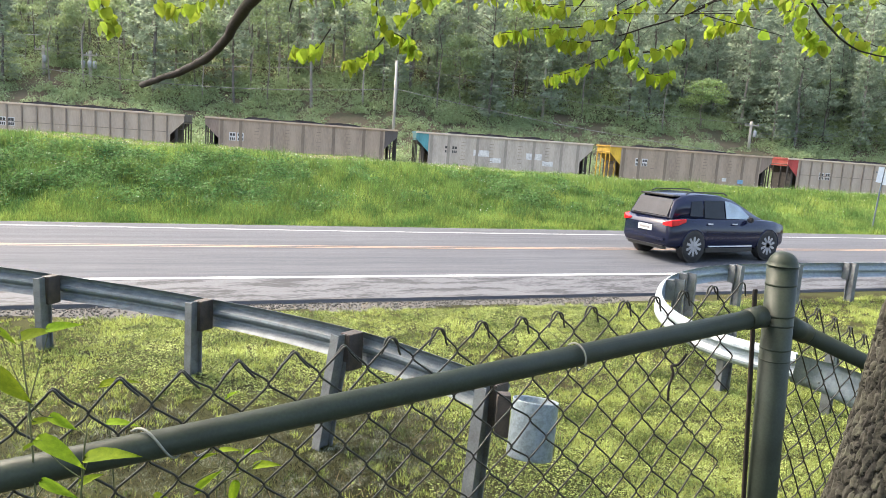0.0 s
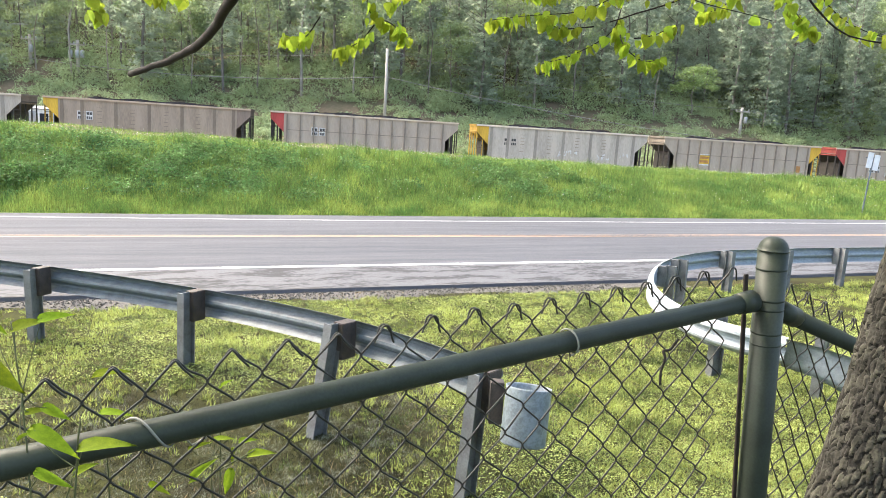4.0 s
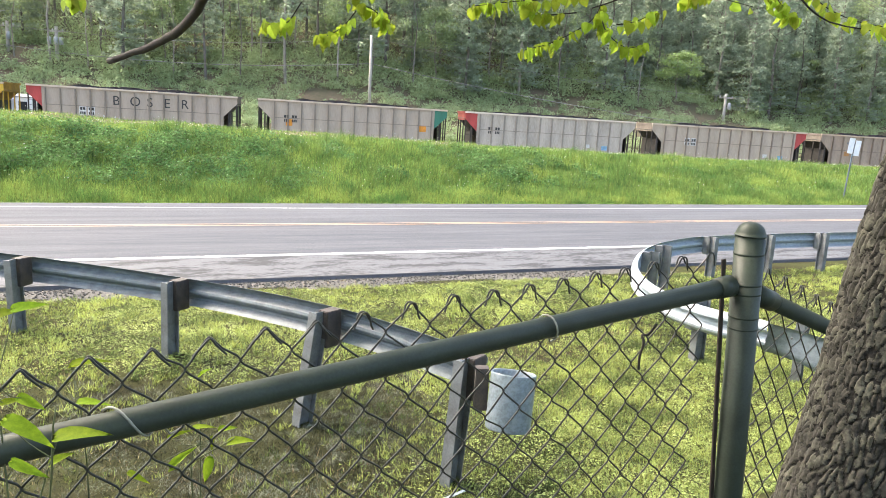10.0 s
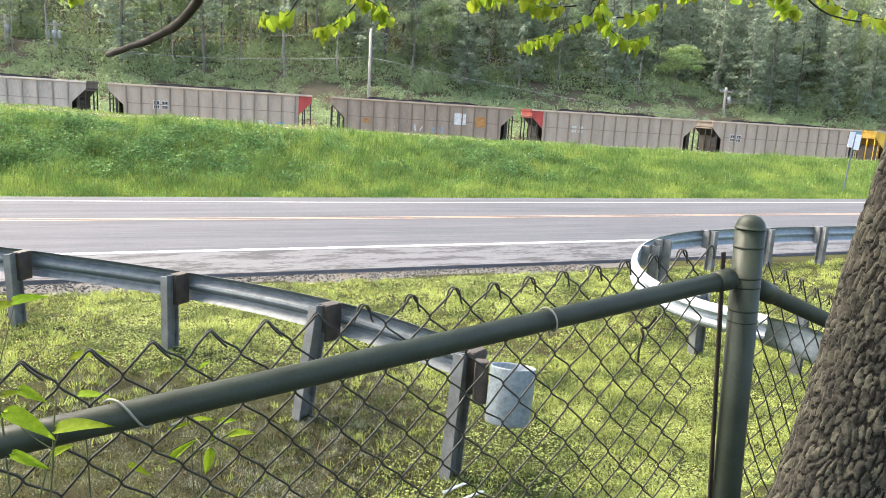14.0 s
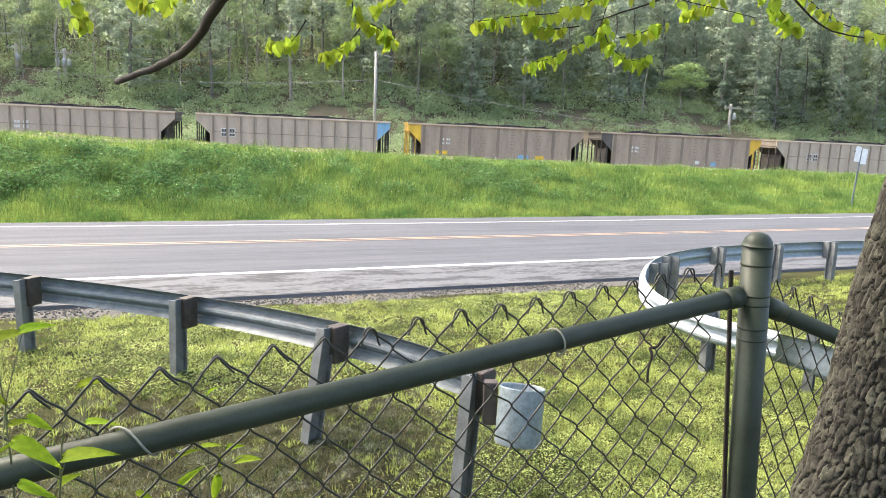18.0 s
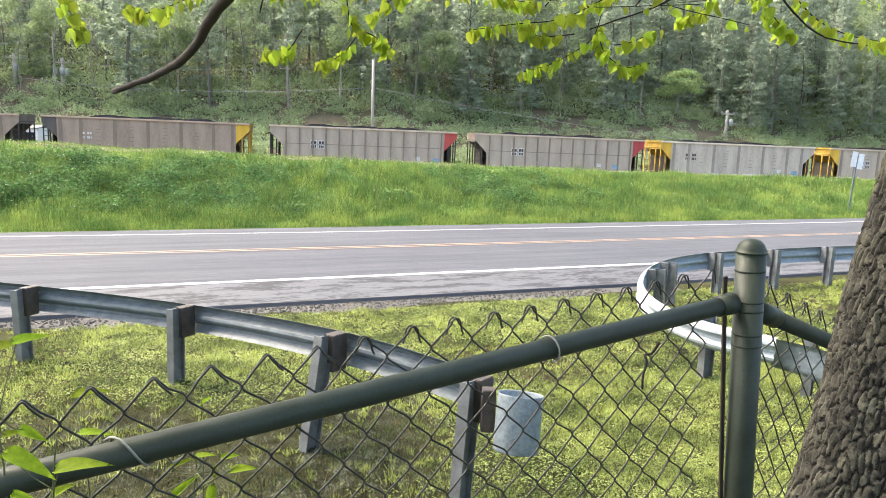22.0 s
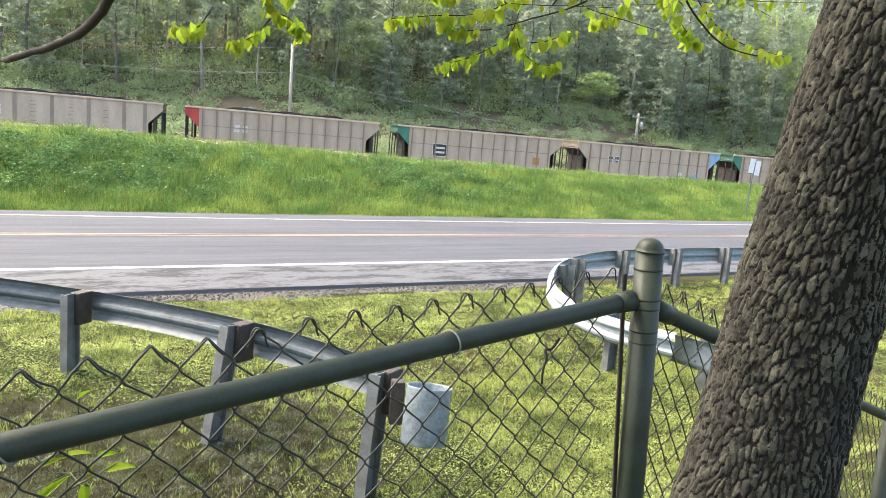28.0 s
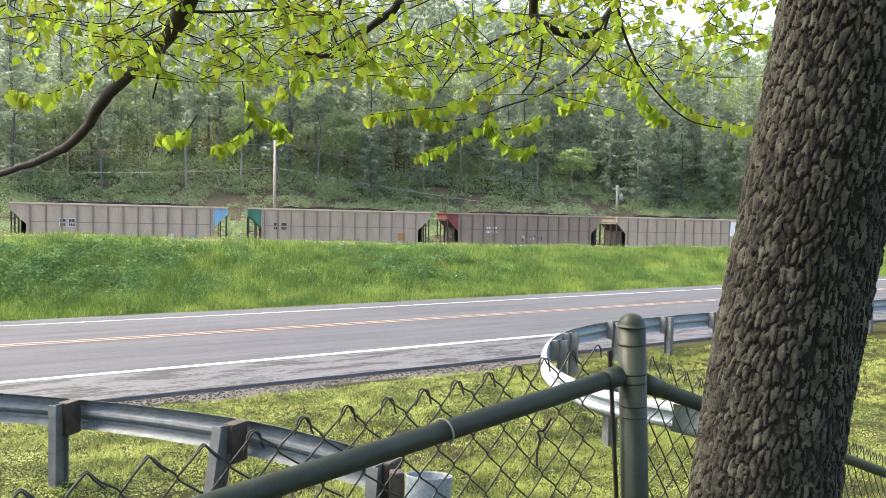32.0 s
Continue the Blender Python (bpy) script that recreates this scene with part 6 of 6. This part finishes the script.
def crown_points(kind, seed, h):
    """Leaf centres, half-lengths and half-widths of one crown, about its foot."""
    r_ = np.random.RandomState(seed)
    P, A, B = [], [], []
    if kind == "pine":
        lev = h * (0.32 if seed % 2 else 0.05)
        while lev < h - 0.4:
            f = max(0.0, (lev - h * 0.30) / (h * 0.7))
            rad = (0.35 + 2.3 * (1 - f) ** 0.8) * r_.uniform(0.7, 1.15)
            for _ in range(r_.randint(4, 7)):
                az = r_.uniform(0, 2 * np.pi)
                ln = rad * r_.uniform(0.6, 1.1)
                m_ = int(11 + ln * 16)
                t = r_.uniform(0.25, 1.0, m_)
                c = np.stack([np.cos(az) * ln * t, np.sin(az) * ln * t, lev + 0.12 * ln * t + 0.1 * np.sin(3 * t)], 1) + r_.normal(size=(m_, 3)) * np.array([0.22, 0.22, 0.13])
                a = r_.normal(size=(m_, 3)) * np.array([1, 1, 0.5]) + np.array([np.cos(az), np.sin(az), 0.1])
                a /= np.linalg.norm(a, axis=1, keepdims=True)
                P.append(c)
                A.append(a * r_.uniform(0.12, 0.285, (m_, 1)))
                B.append(np.cross(A[-1], r_.normal(size=(m_, 3))) * 0.42)
            lev += r_.uniform(0.45, 0.8)
    else:
        nb = 16 if kind == "broad" else 9
        for _ in range(nb):
            az, el = r_.uniform(0, 2 * np.pi), r_.uniform(-0.35, 1.3)
            R = h * (0.24 if kind == "broad" else 0.15)
            c0 = np.array([np.cos(az) * np.cos(el) * R, np.sin(az) * np.cos(el) * R, h * 0.62 + np.sin(el) * h * 0.33])
            rr_ = r_.uniform(0.55, 1.0) * h * (0.13 if kind == "broad" else 0.09)
            m_ = 240 if kind == "broad" else 110
            q = r_.normal(size=(m_, 3))
            q = q / np.linalg.norm(q, axis=1, keepdims=True) * r_.uniform(0.45, 1.1, (m_, 1)) * rr_ * np.array([1.15, 1.15, 0.75])
            P.append(c0 + q)
            a = r_.normal(size=(m_, 3))
            a /= np.linalg.norm(a, axis=1, keepdims=True)
            A.append(a * r_.uniform(0.09, 0.21, (m_, 1)))
            B.append(np.cross(A[-1], r_.normal(size=(m_, 3))) * 0.5)
    return np.concatenate(P), np.concatenate(A), np.concatenate(B)


def trunk_mesh(kind, seed, h):
    r_ = random.Random(seed)
    bm = bmesh.new()
    r0 = h * (0.0085 if kind != "thin" else 0.0065)
    pts = [(r_.uniform(-0.12, 0.12) * k, r_.uniform(-0.12, 0.12) * k, -0.6 + (h * 0.95 + 0.6) * k / 5) for k in range(6)]
    add_tube(bm, pts, [r0 * (1.25 - 0.2 * k) for k in range(6)], 7)
    for _ in range(9 if kind != "pine" else 14):
        k = r_.uniform(0.28, 0.85) * h
        az = r_.uniform(0, 6.28)
        ln = r_.uniform(0.06, 0.17) * h
        fx = pts[0][0] + (pts[5][0] - pts[0][0]) * k / h
        fy = pts[0][1] + (pts[5][1] - pts[0][1]) * k / h
        add_tube(bm, [(fx, fy, k), (fx + math.cos(az) * ln * 0.5, fy + math.sin(az) * ln * 0.5, k + ln * 0.25), (fx + math.cos(az) * ln, fy + math.sin(az) * ln, k + ln * 0.55)], [r0 * 0.35, r0 * 0.22, r0 * 0.1], 4, False)
    return mesh_bm("trunk", bm)


PROTO = []
for kind, hs in (("pine", (13, 15, 17, 19, 14)), ("broad", (10, 12, 14, 9)), ("thin", (8, 11, 13))):
    for j, h in enumerate(hs):
        P, A, B = crown_points(kind, 31 + 7 * j + len(kind), h)
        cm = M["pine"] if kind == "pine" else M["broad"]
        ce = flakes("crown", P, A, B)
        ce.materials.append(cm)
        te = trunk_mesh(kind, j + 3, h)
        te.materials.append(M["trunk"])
        PROTO.append((kind, h, te, ce, (P, A, B)))
LABEL = {"pine": "tall dark green pine with a bare lower trunk", "broad": "leafy spring tree with a rounded crown", "thin": "slender pale-trunked sapling with sparse leaves"}
CAT = {"pine": "pine tree", "broad": "tree", "thin": "sapling"}


def pq_xy(p, q):
    return (-19 + p * CT - q * ST, 56.5 + p * ST + q * CT)


def pick(p, q, r_):
    """Pines on the right of the slope, mixed woods to the left."""
    w = 0.93 if p > 36 else (0.75 if p > 18 else 0.55)
    if q < 34:
        w *= 0.85
    x = r_.random()
    if p > 86 and x < 0.55:
        return "broad"
    return "pine" if x < w else ("thin" if x < w + (1 - w) * 0.65 else "broad")


rng = random.Random(21)
placed = []
tries = 0
while len(placed) < 420 and tries < 20000:
    tries += 1
    p, q = rng.uniform(-62, 112), 24 + 56 * rng.random() ** 1.25
    if 30 < p < 45 and q < 27 or 56 < p < 64 and q < 27 or (p - 55.5) ** 2 + (q - 26.5) ** 2 < 36:
        continue
    if any((p - a) ** 2 + (q - b) ** 2 < (2.5 + 0.03 * q) ** 2 for a, b in placed):
        continue
    placed.append((p, q))
    kind = pick(p, q, rng)
    opts = [t for t in PROTO if t[0] == kind and (kind != "pine" or p < 26 or t[1] in (15, 19))]
    kind, h, te, ce, _ = rng.choice(opts)
    x, y = pq_xy(p, q)
    s_ = rng.uniform(0.8, 1.25)
    t = thing("pine_tree" if kind == "pine" else ("sapling" if kind == "thin" else "woodland_tree"), LABEL[kind], CAT[kind], group="woods on the hill")
    t.matrix_basis = Matrix.Translation((x, y, land1(x, y))) @ Matrix.Rotation(rng.uniform(0, 6.28), 4, "Z") @ Matrix.Diagonal((s_, s_, s_ * rng.uniform(0.9, 1.15), 1))
    part("trunk", te, None, t)
    part("crown", ce, None, t)
# one bright round tree by the line
x, y = pq_xy(55.5, 26.5)
t = thing("woodland_tree", "bright leafy tree standing before the dark pines", "tree", group="woods on the hill")
t.matrix_basis = Matrix.Translation((x, y, land1(x, y))) @ Matrix.Diagonal((1.05, 1.05, 0.66, 1))
part("trunk", PROTO[8][2], None, t)
fresh = mat("fresh_spring_foliage", (0.34, 0.44, 0.20), 0.7, dark=(0.23, 0.32, 0.14), scale=0.5, fine=4, bump=0, spread=0.25, island=True, trans=0.6)
part("crown", flakes("crown", *PROTO[8][4]), fresh, t, "fresh bright green crown")

# the woods farther up, as one
FV = {"pine": ([], [], []), "broad": ([], [], [])}
TV, TF, o = [], [], 0
for w_ in range(980):
    p, q = (rng.uniform(-150, 230), 72 + 150 * rng.random()) if w_ < 820 else (rng.uniform(62, 150), 60 + 110 * rng.random())
    kind = pick(p, q, rng)
    kind, h, te, ce, (P, A, B) = rng.choice([t for t in PROTO if t[0] == kind])
    x, y = pq_xy(p, q)
    s_, az = rng.uniform(0.85, 1.35) * (1.4 if p > 60 else 1.1), rng.uniform(0, 6.28)
    R = np.array([[math.cos(az), -math.sin(az), 0], [math.sin(az), math.cos(az), 0], [0, 0, 1]]) * s_
    c = np.array([x, y, land1(x, y)])
    pick_ = np.arange(0, len(P), 5)
    tgt = FV["pine" if kind == "pine" else "broad"]
    tgt[0].append(P[pick_] @ R.T + c)
    tgt[1].append(A[pick_] @ R.T * 2.1)
    tgt[2].append(B[pick_] @ R.T * 2.1)
    tv = np.array([[0.13, 0, -0.5], [-0.07, 0.12, -0.5], [-0.07, -0.12, -0.5], [0.02, 0.02, h * 0.9]]) @ R.T + c
    TV.append(tv)
    TF.append(np.array([[0, 1, 3], [1, 2, 3], [2, 0, 3]]) + o)
    o += 4
for k_, lab in (("pine", "dark pine woods covering the hillside"), ("broad", "spring woods on the hillside, pale green from haze in their colour")):
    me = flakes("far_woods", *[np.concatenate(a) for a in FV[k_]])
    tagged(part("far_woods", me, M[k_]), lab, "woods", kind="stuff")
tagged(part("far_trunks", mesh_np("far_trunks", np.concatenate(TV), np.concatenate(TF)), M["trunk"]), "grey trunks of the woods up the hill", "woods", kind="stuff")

# brush along the foot of the hill
PV, AV, BV = [], [], []
for _ in range(4000):
    p, q = rng.uniform(-70, 120), 5.5 + 28 * rng.random()
    if 37 < p < 49 and 12 < q < 20 and rng.random() < 0.8:
        continue
    if (10 < p < 18 and 19 < q < 23 or 56 < p < 63 and 12 < q < 24) and rng.random() < 0.75:
        continue
    x, y = pq_xy(p, q)
    r, h = rng.uniform(0.5, 1.6), rng.uniform(0.4, 1.4)
    n = int(115 * r)
    q_ = rand_dirs(rs, n) * np.array([r, r, h]) * rs.uniform(0.45, 1.0, (n, 1))
    q_[:, 2] = np.abs(q_[:, 2])
    PV.append(q_ + np.array([x, y, land1(x, y)]))
    AV.append(rand_dirs(rs, n) * rs.uniform(0.09, 0.20, (n, 1)))
    BV.append(np.cross(AV[-1], rand_dirs(rs, n)) * 0.5)
tagged(part("brush", flakes("brush", np.concatenate(PV), np.concatenate(AV), np.concatenate(BV)), M["brush"]), "low tangled brush along the foot of the hill", "brush", kind="stuff")

# undergrowth between the trunks
PV, AV, BV = [], [], []
for _ in range(2300):
    p, q = rng.uniform(-66, 118), 23 + 62 * rng.random() ** 1.3
    if 30 < p < 43 and q < 25 or 55 < p < 65 and q < 27 or (p - 55.5) ** 2 + (q - 26.5) ** 2 < 25:
        continue
    x, y = pq_xy(p, q)
    r, h = rng.uniform(0.9, 2.2), rng.uniform(1.2, 4.2)
    n = int(100 * r)
    q_ = rand_dirs(rs, n) * np.array([r, r, h]) * rs.uniform(0.4, 1.0, (n, 1))
    q_[:, 2] = np.abs(q_[:, 2])
    PV.append(q_ + np.array([x, y, land1(x, y)]))
    AV.append(rand_dirs(rs, n) * rs.uniform(0.11, 0.25, (n, 1)))
    BV.append(np.cross(AV[-1], rand_dirs(rs, n)) * 0.5)
tagged(part("undergrowth", flakes("undergrowth", np.concatenate(PV), np.concatenate(AV), np.concatenate(BV)), M["broad"]), "light green undergrowth between the trunks", "undergrowth", kind="stuff")


def motions():
    """The train rolls steadily to the left; the SUV drives off to the right."""
    for k, car in enumerate(CARS):
        rows = []
        for t in (0, 8, 16, 24, 32):
            s = (k - 0.5) * PITCH - 0.26 - SPEED * t
            rows.append((t, pose(-19 + s * CT, 56.5 + s * ST, rail_z(s), 0, math.degrees(0.008), 8.5)))
        walk(car, rows)
    rows = []
    for t in (0, 1, 2, 4, 8, 16, 24, 32):
        x, y = uv_xy(11.35 + 15.6 * t, 15.5)
        rows.append((t, pose(x, y, 0.02, 0, 0, 26)))
    walk(suv, rows)
    for w, wx, sg in WHEELS:
        walk(w, [(k / 30, pose(0.893 * wx, sg * 0.825, 0.403, 0, 82.8 * k, 0)) for k in range(31)] + [(32.0, pose(0.893 * wx, sg * 0.825, 0.403, 0, 82.8 * 31, 0))])


motions()
